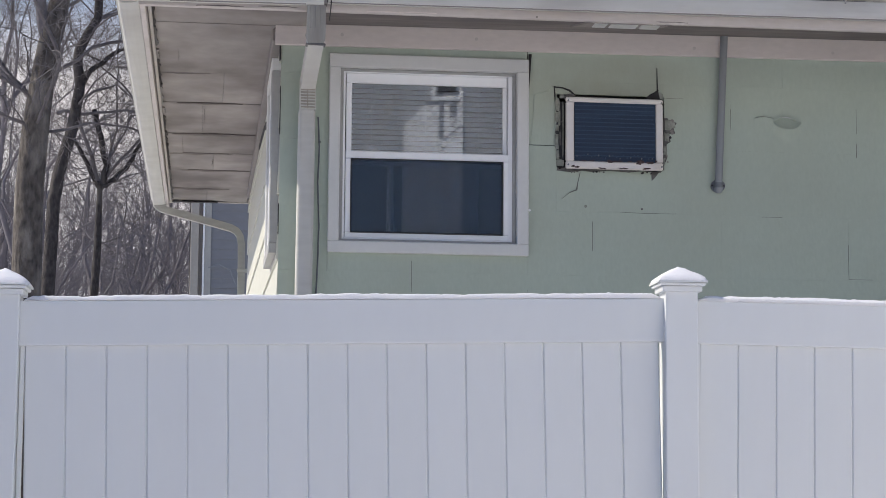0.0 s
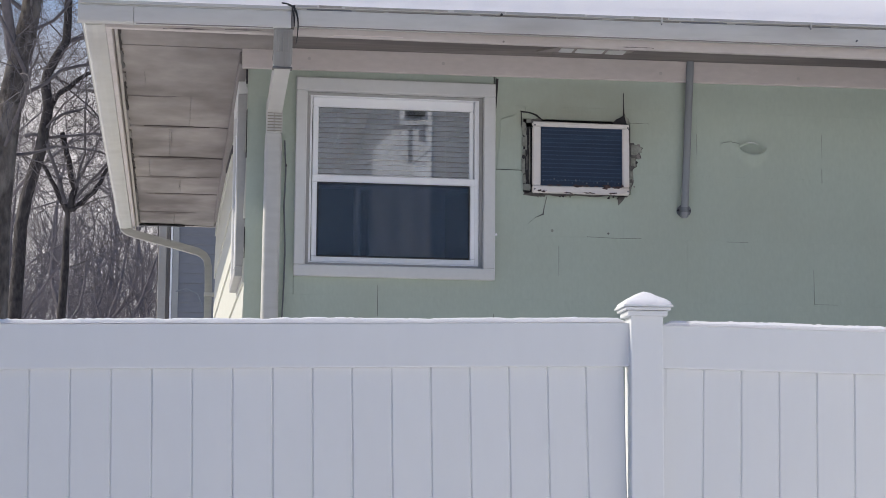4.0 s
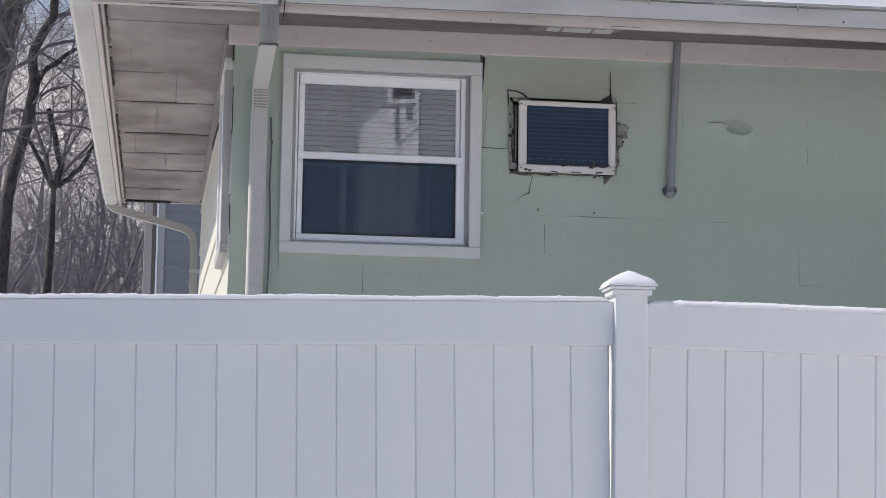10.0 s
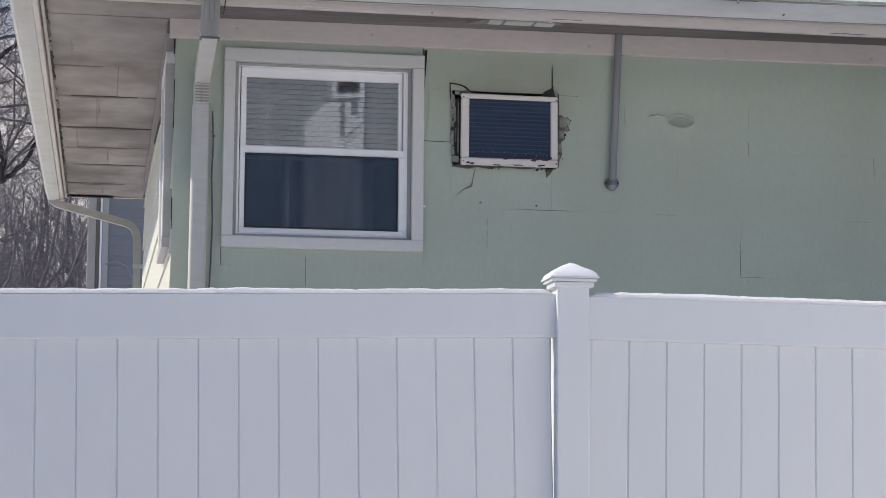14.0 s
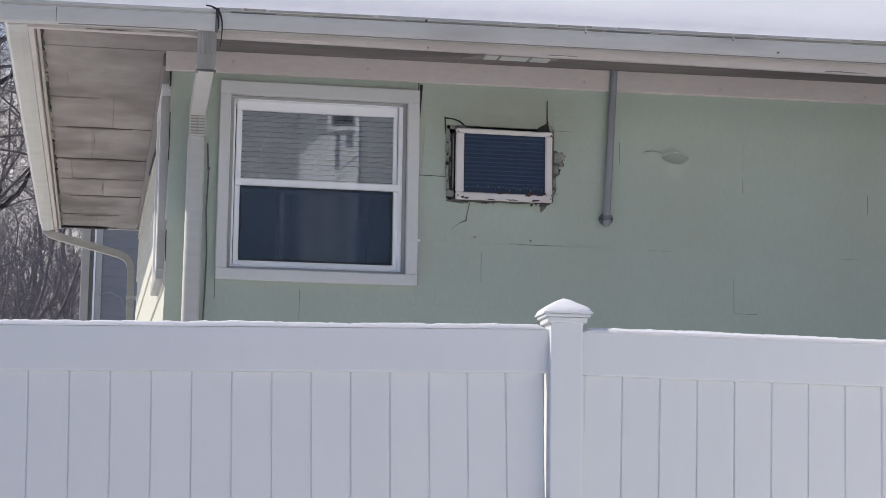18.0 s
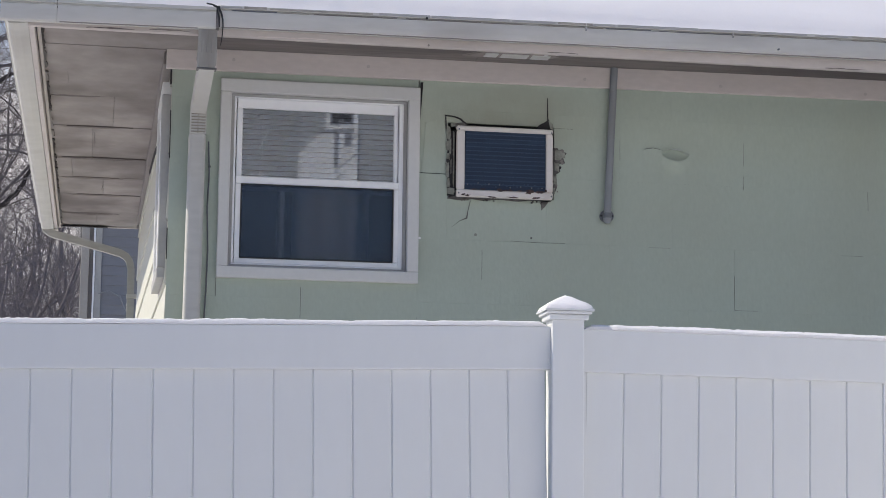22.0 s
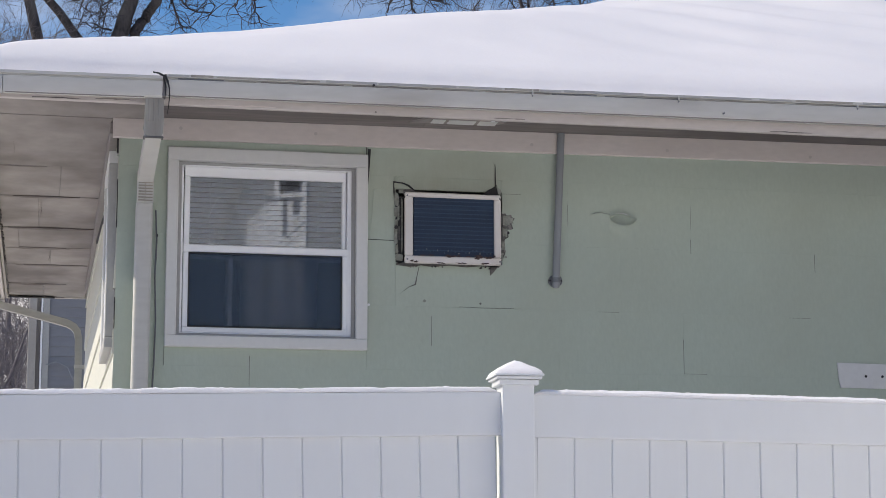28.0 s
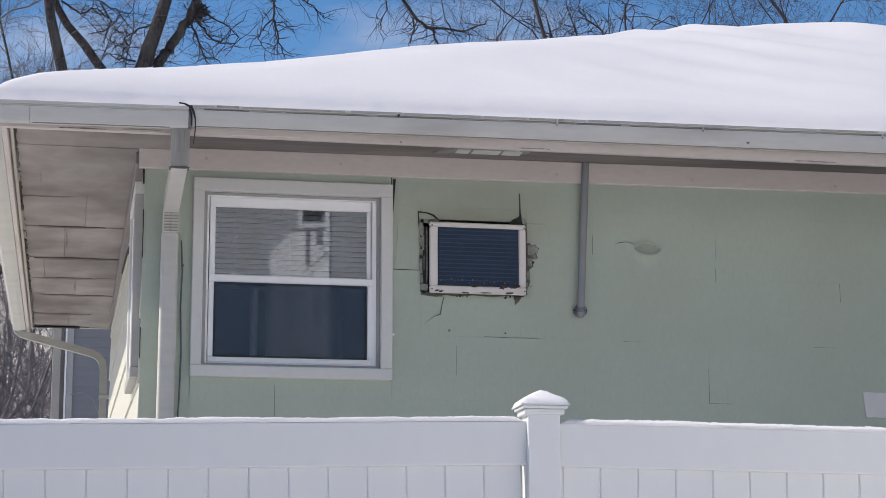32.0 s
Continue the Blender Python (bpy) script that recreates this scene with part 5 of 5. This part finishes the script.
part("porch_snow", across(prism([(2.43, 7.04), (2.60, 6.93), (2.80, 6.82), (2.80, 6.78), (2.43, 6.95)], "y", -24.022, -23.99)), M_SNOW, white, "snow on a ledge")
part("corner_board", across(box(2.78, 2.86, -24.022, -24.012, 2.0, 6.84)), M_WHITE, white)
for x, z0, z1 in ((-0.8, 3.4, 4.9), (6.2, 3.4, 4.9), (6.2, 6.6, 8.0), (-0.8, 6.6, 8.0)):
    w = part("window", across(box(x - 0.08, x + 0.88, -24.022, -24.010, z0 - 0.08, z1 + 0.08)), M_TRIM, white)
    part("pane", across(box(x, x + 0.8, -24.008, -24.004, z0, z1)), M_VOID, w)

# unseen white house, added so its sunlit west wall brightens the fence's east end
east = thing("house", (4.7, -5.6, 0), "unseen white clapboard house added to bounce sunlight onto the fence", "house")
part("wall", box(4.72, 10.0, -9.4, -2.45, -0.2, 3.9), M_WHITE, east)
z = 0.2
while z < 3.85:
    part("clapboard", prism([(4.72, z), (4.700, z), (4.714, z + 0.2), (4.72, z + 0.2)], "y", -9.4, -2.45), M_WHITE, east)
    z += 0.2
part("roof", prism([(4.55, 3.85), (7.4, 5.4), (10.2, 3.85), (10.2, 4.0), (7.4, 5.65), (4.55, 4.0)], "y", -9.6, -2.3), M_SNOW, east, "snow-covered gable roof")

# unseen house, added so its shade on the snow dims the fence's west end
west = thing("house", (-6.6, -5.8, 0), "unseen taupe clapboard house added to shade the yard's west side", "house")
part("wall", box(-13.0, -6.62, -9.6, -2.9, -0.2, 3.4), M_TAUPE, west)
z = 0.2
while z < 3.35:
    part("clapboard", prism([(-6.62, z), (-6.600, z), (-6.614, z + 0.2), (-6.62, z + 0.2)], "y", -9.6, -2.9), M_TAUPE, west)
    z += 0.2
part("roof", prism([(-13.5, 3.3), (-9.8, 5.3), (-6.1, 3.3), (-6.1, 3.45), (-9.8, 5.55), (-13.5, 3.45)], "y", -10.0, -2.6), M_SNOW, west, "snow-covered gable roof")

# ------------------------------------------------------------------ trees
def tree_mesh(seed, height, r0, lean=(0, 0), spread=0.55, depth=5, first=0.3, twigs=True, limbs=5, base=(0, 0, 0), spine=None, forks=(), lines=(), twig_from=2):
    """Trunk and crown as vertex and face lists: forks thin out into fine twigs."""
    q = random.Random(seed)
    trunk, crown = ([], []), ([], [])
    def add(store, pts, rad, sides):
        vs, fs = store
        o = len(vs)
        for i, pnt in enumerate(pts):
            d = (pts[min(i + 1, len(pts) - 1)] - pts[max(i - 1, 0)])
            d = d.normalized() if d.length > 1e-9 else Vector((0, 0, 1))
            u = d.cross(Vector((0.83, 0.41, 0.37))).normalized()
            w = d.cross(u)
            for s in range(sides):
                a = 2 * math.pi * s / sides
                vs.append(pnt + rad[i] * (math.cos(a) * u + math.sin(a) * w))
        for i in range(len(pts) - 1):
            for s in range(sides):
                t_ = (s + 1) % sides
                fs.append((o + i * sides + s, o + i * sides + t_, o + (i + 1) * sides + t_, o + (i + 1) * sides + s))
    def grow(p, d, length, r, level):
        n_ = 8 if level < 2 else (7 if level < 4 else 5)
        pts, rad = [p.copy()], [r]
        end = r * (0.55 if level < depth else 0.3)
        for i in range(n_):
            wander = 0.13 + 0.06 * level if level < 2 else 0.26
            d = (d + Vector((q.gauss(0, wander), q.gauss(0, wander), q.gauss(0.07 if level < 3 else 0.0, wander * 0.9)))).normalized()
            p = p + d * (length / n_)
            pts.append(p.copy())
            rad.append(r + (end - r) * (i + 1) / n_)
        sides = 10 if level == 0 else (6 if level == 1 else (4 if level == 2 else 3))
        add(trunk if level == 0 else crown, pts, rad, sides)
        if level >= depth:
            return
        kids = limbs if level == 0 else q.choice((4, 5, 5)) if level < 3 else q.choice((4, 5, 6))
        for c in range(kids):
            f_ = q.uniform(first, 1.0) if level == 0 else q.uniform(0.2, 1.0)
            if c == 0:
                f_ = 1.0
            i = min(int(f_ * n_), n_)
            ax = Vector((q.gauss(0, 1), q.gauss(0, 1), q.gauss(0, 0.5))).normalized()
            side_ = (ax - ax.dot(d) * d).normalized()
            k_ = q.uniform(0.45, 1.0) * spread * (0.5 if c == 0 else 1.35)
            nd = (d + side_ * k_ + Vector((0, 0, 0.10 if level < 2 else 0.02))).normalized()
            grow(pts[i], nd, length * q.uniform(0.46, 0.74), max(0.0032, rad[i] * (0.78 if c == 0 else q.uniform(0.30, 0.52))), level + 1)
    if spine:
        # a trunk of known bends, with its forks and further limbs
        pts = [Vector((px_, 0.12 * wob(pz_, seed, 0, 0.3), pz_)) for px_, pz_ in spine]
        rad = [r0 * (1 - 0.45 * i / (len(pts) - 1)) for i in range(len(pts))]
        rad[0] *= 1.25
        add(trunk, pts, rad, 12)
        d = (pts[-1] - pts[-2]).normalized()
        for c in range(3):
            grow(pts[-1], (d + Vector((q.gauss(0, 0.3), q.gauss(0, 0.3), 0.1))).normalized(), height * 0.35, rad[-1] * (0.85, 0.6, 0.5)[c], 1)
        for at_, dx_, dz_, len_, rr in forks:
            p0 = min(pts, key=lambda v_: abs(v_.z - at_))
            grow(p0, Vector((dx_, q.gauss(0, 0.2), dz_)).normalized(), len_, rr, 1)
        for r1, line in lines:
            # a limb of known course that carries twigs
            pp = []
            for (xa, za), (xb, zb) in zip(line, line[1:]):
                for f_ in (0.0, 0.33, 0.67):
                    pp.append(Vector((xa + (xb - xa) * f_ + q.gauss(0, 0.012), 0.05 * q.gauss(0, 1), za + (zb - za) * f_ + q.gauss(0, 0.012))))
            pp.append(Vector((line[-1][0], 0, line[-1][1])))
            add(crown if r1 < 0.05 else trunk, pp, [r1 * (1 - (0.25 if r1 > 0.06 else 0.6) * i / (len(pp) - 1)) for i in range(len(pp))], 10 if r1 > 0.05 else 5)
            for i in range(1, len(pp)):
                for c in range(1 + (i % 2) if r1 < 0.05 else 1):
                    a_ = q.uniform(0, 6.283)
                    dd = (pp[i] - pp[i - 1]).normalized()
                    grow(pp[i], (dd * 0.5 + Vector((math.cos(a_), 0.6 * q.gauss(0, 1), math.sin(a_)))).normalized(), q.uniform(0.22, 0.55), min(0.011, r1 * 0.45), 4)
        for c in range(limbs):
            i = q.randrange(max(1, int(first * len(pts))), len(pts))
            a_ = q.uniform(0, 6.283)
            grow(pts[i], Vector((math.cos(a_), math.sin(a_), q.uniform(0.1, 0.8))).normalized(), height * q.uniform(0.18, 0.35), rad[i] * q.uniform(0.13, 0.26), 2)
        return trunk, crown
    grow(Vector(base), Vector((lean[0], lean[1], 1)).normalized(), height, r0, 0)
    return trunk, crown

def tree(x, y, seed, height, r0, lean=(0, 0), label="tall bare deciduous tree with grey bark", depth=5, spread=0.55, first=0.35, limbs=5, spine=None, forks=(), lines=(), bark=None, twig=None):
    trunk, crown = tree_mesh(seed, height, r0, lean, spread, depth, first, limbs=limbs, spine=spine, forks=forks, lines=lines)
    t_ = thing("tree", (x, y, -0.2), label, "tree", "bare trees behind the house")
    for name, (vs, fs), mat in (("trunk", trunk, bark or M_BARK), ("crown", crown, twig or M_TWIG)):
        ob = mesh_object(name, [tuple(c) for c in vs], fs, mat)
        ob.parent = t_
    return t_
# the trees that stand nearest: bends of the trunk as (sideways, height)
tree(-3.4, 22.0, 5, 9.0, 0.262, label="thick old bare tree with rough grey bark", limbs=13, first=0.45, bark=M_OLDBARK, twig=M_HAZETWIG,
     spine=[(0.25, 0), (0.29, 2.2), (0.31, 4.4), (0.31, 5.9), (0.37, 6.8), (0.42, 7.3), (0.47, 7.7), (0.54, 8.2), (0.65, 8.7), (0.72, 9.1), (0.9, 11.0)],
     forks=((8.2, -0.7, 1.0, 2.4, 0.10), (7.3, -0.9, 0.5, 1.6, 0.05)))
tree(-3.2, 25.0, 8, 8.0, 0.125, label="slender dark bare tree bending towards the house", limbs=10, first=0.5, twig=M_HAZETWIG,
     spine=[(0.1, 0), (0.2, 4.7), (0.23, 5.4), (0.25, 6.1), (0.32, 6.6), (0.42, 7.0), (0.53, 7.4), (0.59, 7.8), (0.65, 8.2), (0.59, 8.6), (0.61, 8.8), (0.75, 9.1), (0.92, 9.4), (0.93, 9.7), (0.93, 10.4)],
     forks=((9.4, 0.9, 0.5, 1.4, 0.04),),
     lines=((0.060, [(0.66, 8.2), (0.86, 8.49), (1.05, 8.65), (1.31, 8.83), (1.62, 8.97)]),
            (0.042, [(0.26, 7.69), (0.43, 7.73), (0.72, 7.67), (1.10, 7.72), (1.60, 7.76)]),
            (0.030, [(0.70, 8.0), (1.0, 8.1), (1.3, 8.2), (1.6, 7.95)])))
tree(-2.4, 26.5, 12, 6.5, 0.088, label="small forked bare tree", limbs=6, first=0.5, twig=M_HAZETWIG,
     spine=[(0.05, 0), (0.11, 4.76), (0.15, 5.58), (0.15, 6.1), (0.16, 6.62)],
     lines=((0.055, [(0.16, 6.6), (0.02, 6.82), (-0.14, 7.13), (-0.3, 7.44), (-0.45, 7.65)]),
            (0.062, [(0.16, 6.6), (0.28, 7.04), (0.21, 7.24), (0.10, 7.66), (0.01, 8.05)]),
            (0.058, [(0.16, 6.6), (0.43, 6.78), (0.68, 7.05), (0.84, 7.38), (0.95, 7.7)]),
            (0.030, [(0.28, 7.04), (0.45, 7.4), (0.62, 7.7), (0.70, 8.1)])))
tree(-0.55, 26.0, 21, 12.0, 0.135, label="tall bare tree with a dark trunk above the roof", limbs=0, first=0.9,
     spine=[(0.1, 0), (0.08, 4), (0.06, 8), (0.0, 10.6), (-0.06, 11.1), (-0.19, 11.64), (-0.29, 12.06), (-0.36, 12.5), (-0.4, 14.5)],
     lines=((0.022, [(-0.10, 12.4), (0.25, 12.2), (0.55, 12.3), (0.8, 12.1)]), (0.02, [(0.1, 12.5), (0.5, 12.45), (0.9, 12.3), (1.1, 12.0)])))
tree(0.95, 26.3, 22, 12.0, 0.115, label="slanting bare tree leaning away from the house", limbs=0, first=0.9,
     spine=[(0.5, 0), (0.3, 4), (0.05, 8), (-0.45, 10.3), (-0.70, 11.06), (-0.88, 11.26), (-1.17, 11.67), (-1.49, 12.03), (-1.7, 12.4), (-2.2, 14.0)],
     lines=((0.018, [(-1.0, 11.9), (-0.75, 12.0), (-0.55, 12.25)]), (0.02, [(-0.9, 12.5), (-0.7, 12.2), (-0.8, 11.9), (-0.6, 11.7)])))
tree(1.0, 26.0, 23, 12.0, 0.185, label="tall bare tree forking above the roof", limbs=0, first=0.9,
     spine=[(0.0, 0), (-0.05, 5), (-0.15, 9.5), (-0.15, 11.19), (-0.10, 11.33), (-0.05, 11.58), (0.04, 11.85), (0.14, 12.18), (0.26, 12.62), (0.4, 14.5)],
     lines=((0.105, [(-0.10, 10.6), (0.11, 11.21), (0.16, 11.34), (0.31, 11.6), (0.46, 11.82), (0.66, 12.16), (0.82, 12.55), (1.0, 13.2)]),
            (0.026, [(0.62, 12.2), (0.76, 12.05), (0.87, 11.79), (0.93, 11.52), (1.24, 11.43)]),
            (0.026, [(0.75, 12.25), (0.97, 12.01), (1.13, 11.80), (1.54, 11.77)]),
            (0.022, [(0.8, 12.5), (1.1, 12.25), (1.4, 12.1), (1.6, 11.9)]),
            (0.020, [(-0.3, 11.32), (-0.51, 11.37), (-0.71, 11.38), (-0.85, 11.5)]),
            (0.022, [(0.1, 12.1), (-0.25, 11.95), (-0.5, 11.75), (-0.45, 11.55)]),
            (0.030, [(0.8, 12.9), (1.5, 12.95), (2.25, 12.63), (2.25, 12.3), (2.30, 12.09), (2.35, 11.82), (2.47, 11.60)]),
            (0.018, [(2.25, 12.3), (2.05, 12.1), (1.98, 11.9), (2.1, 11.7)]),
            (0.018, [(2.25, 12.85), (2.7, 12.7), (3.0, 12.6), (3.2, 12.35)]),
            (0.05, [(1.0, 13.4), (2.5, 13.9), (4.0, 13.7), (4.85, 12.68), (4.97, 12.41), (5.28, 12.26), (5.39, 11.99)]),
            (0.032, [(5.11, 12.33), (5.28, 12.28), (5.83, 12.24), (6.05, 12.32), (6.32, 12.43)]),
            (0.024, [(4.9, 12.46), (4.93, 12.24), (4.85, 11.96)]),
            (0.02, [(4.0, 13.7), (4.36, 13.0), (4.4, 12.61), (4.28, 12.32)])))
tree(9.0, 27.5, 35, 12.0, 0.10, label="bare tree with fine upright twigs behind the ridge", limbs=0, first=0.9,
     spine=[(0.3, 0), (0.3, 6), (0.3, 8.0), (0.3, 9.0)],
     lines=((0.032, [(0.3, 8.9), (1.2, 12.2), (1.05, 12.87), (0.76, 13.13), (0.59, 13.32)]), (0.026, [(0.3, 8.9), (0.6, 12.2), (0.54, 12.78), (0.46, 12.96), (0.38, 13.2)]),
            (0.036, [(0.3, 8.9), (1.5, 12.2), (1.55, 12.9), (1.56, 13.5)]), (0.022, [(0.3, 8.9), (1.7, 12.2), (1.69, 12.9), (1.69, 13.5)]),
            (0.022, [(0.3, 8.9), (0.1, 12.2), (-0.01, 12.73), (-0.24, 12.86), (-0.62, 13.02)]), (0.018, [(0.3, 8.9), (0.05, 12.2), (-0.1, 13.1), (-0.3, 13.3)]),
            (0.022, [(0.3, 8.9), (1.9, 12.2), (2.0, 12.9), (2.5, 13.31)]), (0.018, [(0.3, 8.9), (2.3, 12.2), (2.9, 13.3)]), (0.018, [(0.3, 8.9), (1.1, 12.2), (1.2, 12.8), (1.2, 13.3)])))
TREES = [
    # x, y, seed, trunk height, radius, depth, spread
    (12.4, 29.0, 38, 9.6, 0.12, 5, 0.75),
    (13.8, 30.0, 41, 9.8, 0.14, 5, 0.75),
    (16.4, 31.0, 43, 9.8, 0.14, 5, 0.75),
    (-1.9, 27.6, 81, 9.6, 0.08, 5, 0.75),
    (-0.6, 29.0, 82, 10.0, 0.08, 5, 0.80),
    (-4.6, 31.0, 44, 7.5, 0.18, 5, 0.60),
    (-4.2, 36.0, 47, 6.0, 0.16, 5, 0.60),
    (-2.9, 40.0, 52, 6.5, 0.15, 5, 0.55),
    (-1.7, 36.0, 55, 5.0, 0.11, 5, 0.55),
    (-3.6, 33.0, 61, 6.5, 0.11, 5, 0.55),
    (-2.2, 44.0, 63, 6.5, 0.14, 5, 0.55),
    (-5.6, 44.0, 65, 6.5, 0.14, 5, 0.55),
    (-1.2, 47.0, 67, 6.5, 0.14, 5, 0.55),
    (-4.0, 50.0, 69, 7.0, 0.15, 5, 0.55),
    (-6.4, 52.0, 71, 7.0, 0.15, 5, 0.55),
    (21.0, 36.0, 58, 7.0, 0.24, 5, 0.70),
]
# trees west of the house take the paler wood with haze in its colour
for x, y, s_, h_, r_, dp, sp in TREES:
    tree(x, y, s_, h_, r_, depth=dp, spread=sp, first=0.7 if -2.2 < x < 1 else 0.35, bark=M_HAZEWOOD if x < -1 else None, twig=M_HAZEWOOD if x < -1 else None)

def hill():
    xs_ = [-60 + 2.5 * i for i in range(55)]
    ys_ = [50 + 2.5 * i for i in range(40)]
    def z(x, y):
        k_ = min(1, max(0, (y - 50) / 27))
        return -0.4 + 8.5 * (k_ * k_ * (3 - 2 * k_)) + 1.5 * wob(x, y, 0, 0.08) * k_ + 0.8 * wob(x, y, 3, 0.35) * k_
    v_, f_ = sheet(xs_, ys_, z)
    return tagged(mesh_object("backdrop", v_, f_, M_BRUSH), "distant brown wooded hillside in winter", "hillside", kind="structure")

hill()

def brush():
    q = random.Random(77)
    vs, fs = [], []
    def stick(a, b, r_):
        o = len(vs)
        d = (b - a).normalized()
        u = d.cross(Vector((0.8, 0.4, 0.4))).normalized()
        w = d.cross(u)
        for pnt, rr in ((a, r_), (b, r_ * 0.5)):
            for s in range(3):
                c = 2 * math.pi * s / 3
                vs.append(tuple(pnt + rr * (math.cos(c) * u + math.sin(c) * w)))
        for s in range(3):
            fs.append((o + s, o + (s + 1) % 3, o + 3 + (s + 1) % 3, o + 3 + s))
    for i in range(12000):
        y = 27 + 36 * q.random() ** 0.8
        x = (-0.125 + 0.16 * q.random()) * (y + 8.6) * 1.05
        h = q.uniform(1.6, 4.3) * (0.75 + 0.5 * (y - 24) / 34)
        p = Vector((x, y, -0.1))
        d = Vector((q.gauss(0, 0.12), q.gauss(0, 0.12), 1)).normalized()
        r_ = q.uniform(0.005, 0.016)
        for s in range(3):
            n_ = p + d * h / 3
            stick(p, n_, r_ * (1 - 0.25 * s))
            for t_ in range(3):
                e = p + (n_ - p) * q.random()
                dd = (d * 0.7 + Vector((q.gauss(0, 0.6), q.gauss(0, 0.6), q.uniform(0, 0.6)))).normalized()
                stick(e, e + dd * q.uniform(0.25, 0.9), r_ * 0.45)
            d = (d + Vector((q.gauss(0, 0.2), q.gauss(0, 0.2), 0))).normalized()
            p = n_
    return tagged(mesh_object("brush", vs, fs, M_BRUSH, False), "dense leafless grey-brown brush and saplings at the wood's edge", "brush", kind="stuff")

brush()

def far_woods():
    q = random.Random(123)
    vs, fs = [], []
    def stick(a, b, r_, e_=0.5):
        o = len(vs)
        d = (b - a).normalized()
        u = d.cross(Vector((0.8, 0.4, 0.4))).normalized()
        w = d.cross(u)
        for pnt, rr in ((a, r_), (b, r_ * e_)):
            for s in range(3):
                c = 2 * math.pi * s / 3
                vs.append(tuple(pnt + rr * (math.cos(c) * u + math.sin(c) * w)))
        for s in range(3):
            fs.append((o + s, o + (s + 1) % 3, o + 3 + (s + 1) % 3, o + 3 + s))
    for i in range(240):
        y = q.uniform(58, 110)
        x = (-0.14 + 0.19 * q.random()) * (y + 8.6) if i < 170 else q.uniform(-40, 60)
        k_ = min(1, max(0, (y - 50) / 27))
        p = Vector((x, y, -0.6 + 8.5 * k_ * k_ * (3 - 2 * k_)))
        h, d = q.uniform(4, 8), Vector((q.gauss(0, 0.06), q.gauss(0, 0.06), 1)).normalized()
        r_ = q.uniform(0.05, 0.15)
        for s in range(4):
            n_ = p + d * h / 4
            stick(p, n_, r_ * (1 - 0.22 * s), 0.8)
            for t_ in range(5 if s else 1):
                e = p + (n_ - p) * q.random()
                dd = (d * 0.8 + Vector((q.gauss(0, 0.7), q.gauss(0, 0.7), q.uniform(0.0, 0.6)))).normalized()
                L = q.uniform(0.8, 2.6)
                m_ = e + dd * L * 0.5
                stick(e, m_, r_ * 0.30)
                stick(m_, m_ + (dd + Vector((q.gauss(0, 0.3), q.gauss(0, 0.3), 0.25))).normalized() * L * 0.5, r_ * 0.16)
                for v_ in range(4):
                    f_ = e + dd * L * q.uniform(0.15, 0.5)
                    g_ = (dd + Vector((q.gauss(0, 0.7), q.gauss(0, 0.7), q.gauss(0.2, 0.4)))).normalized()
                    stick(f_, f_ + g_ * q.uniform(0.4, 1.1), 0.010)
            d = (d + Vector((q.gauss(0, 0.12), q.gauss(0, 0.12), 0))).normalized()
            p = n_
    return tagged(mesh_object("far_woods", vs, fs, M_HAZEWOOD, False), "far leafless winter woods on the slope", "woods", kind="stuff")

far_woods()

def nest():
    q = random.Random(5)
    vs, fs = [], []
    for i in range(260):
        c = Vector((1.86, 26.0, 12.15))
        d = Vector((q.gauss(0, 1), q.gauss(0, 1), q.gauss(0, 1))).normalized()
        a = c + d * q.uniform(0.02, 0.17)
        e = Vector((q.gauss(0, 1), q.gauss(0, 1), q.gauss(0, 0.6))).normalized()
        u = e.cross(d).normalized() * 0.008
        o = len(vs)
        L = q.uniform(0.06, 0.16)
        vs.extend(tuple(v_) for v_ in (a - e * L + u, a - e * L - u, a + e * L - u, a + e * L + u, a + d * 0.008))
        fs.extend([(o, o + 1, o + 2, o + 3), (o, o + 3, o + 4), (o + 1, o + 4, o + 2)])
    return tagged(mesh_object("nest", vs, fs, M_TWIG, False), "dark clump of twigs, a nest lodged in a tree fork", "nest", kind="stuff")

nest()

# ------------------------------------------------------------------ shingles, last
def lay_shingles():
    r = random.Random(9)
    for z0, z1, off in ROWS:
        x = off - 0.61
        while x < HX:
            a, b = max(x, EDGE), min(x + 0.61, HX)
            x += 0.61
            if b - a < 0.02:
                continue
            for p, q, s, t in free_spans(a, b, z0, z1):
                if q - p < 0.008 or t - s < 0.008:
                    continue
                ob = new("shingle", shingle(q - p, t - s))
                ob.parent = house
                ob.matrix_basis = pose(p, r.uniform(-0.0006, 0.0006), s)
    for z0, z1, off in ROWS:
        y = 0.0 - off * 0.5
        while y < WING:
            a, b = max(y, 0.0), min(y + 0.61, WING)
            y += 0.61
            if b - a < 0.02:
                continue
            top = 3.15 if z1 > 3.1 else z1 + 0.048
            ob = new("shingle", shingle(b - a, top - z0 - 0.048, M_PALE, -0.0125))
            ob.parent = side
            ob.matrix_basis = pose(EDGE - SKEW * b + 0.0035, b, z0 + 0.048, 0, 0, -90 + math.degrees(SKEW))

lay_shingles()
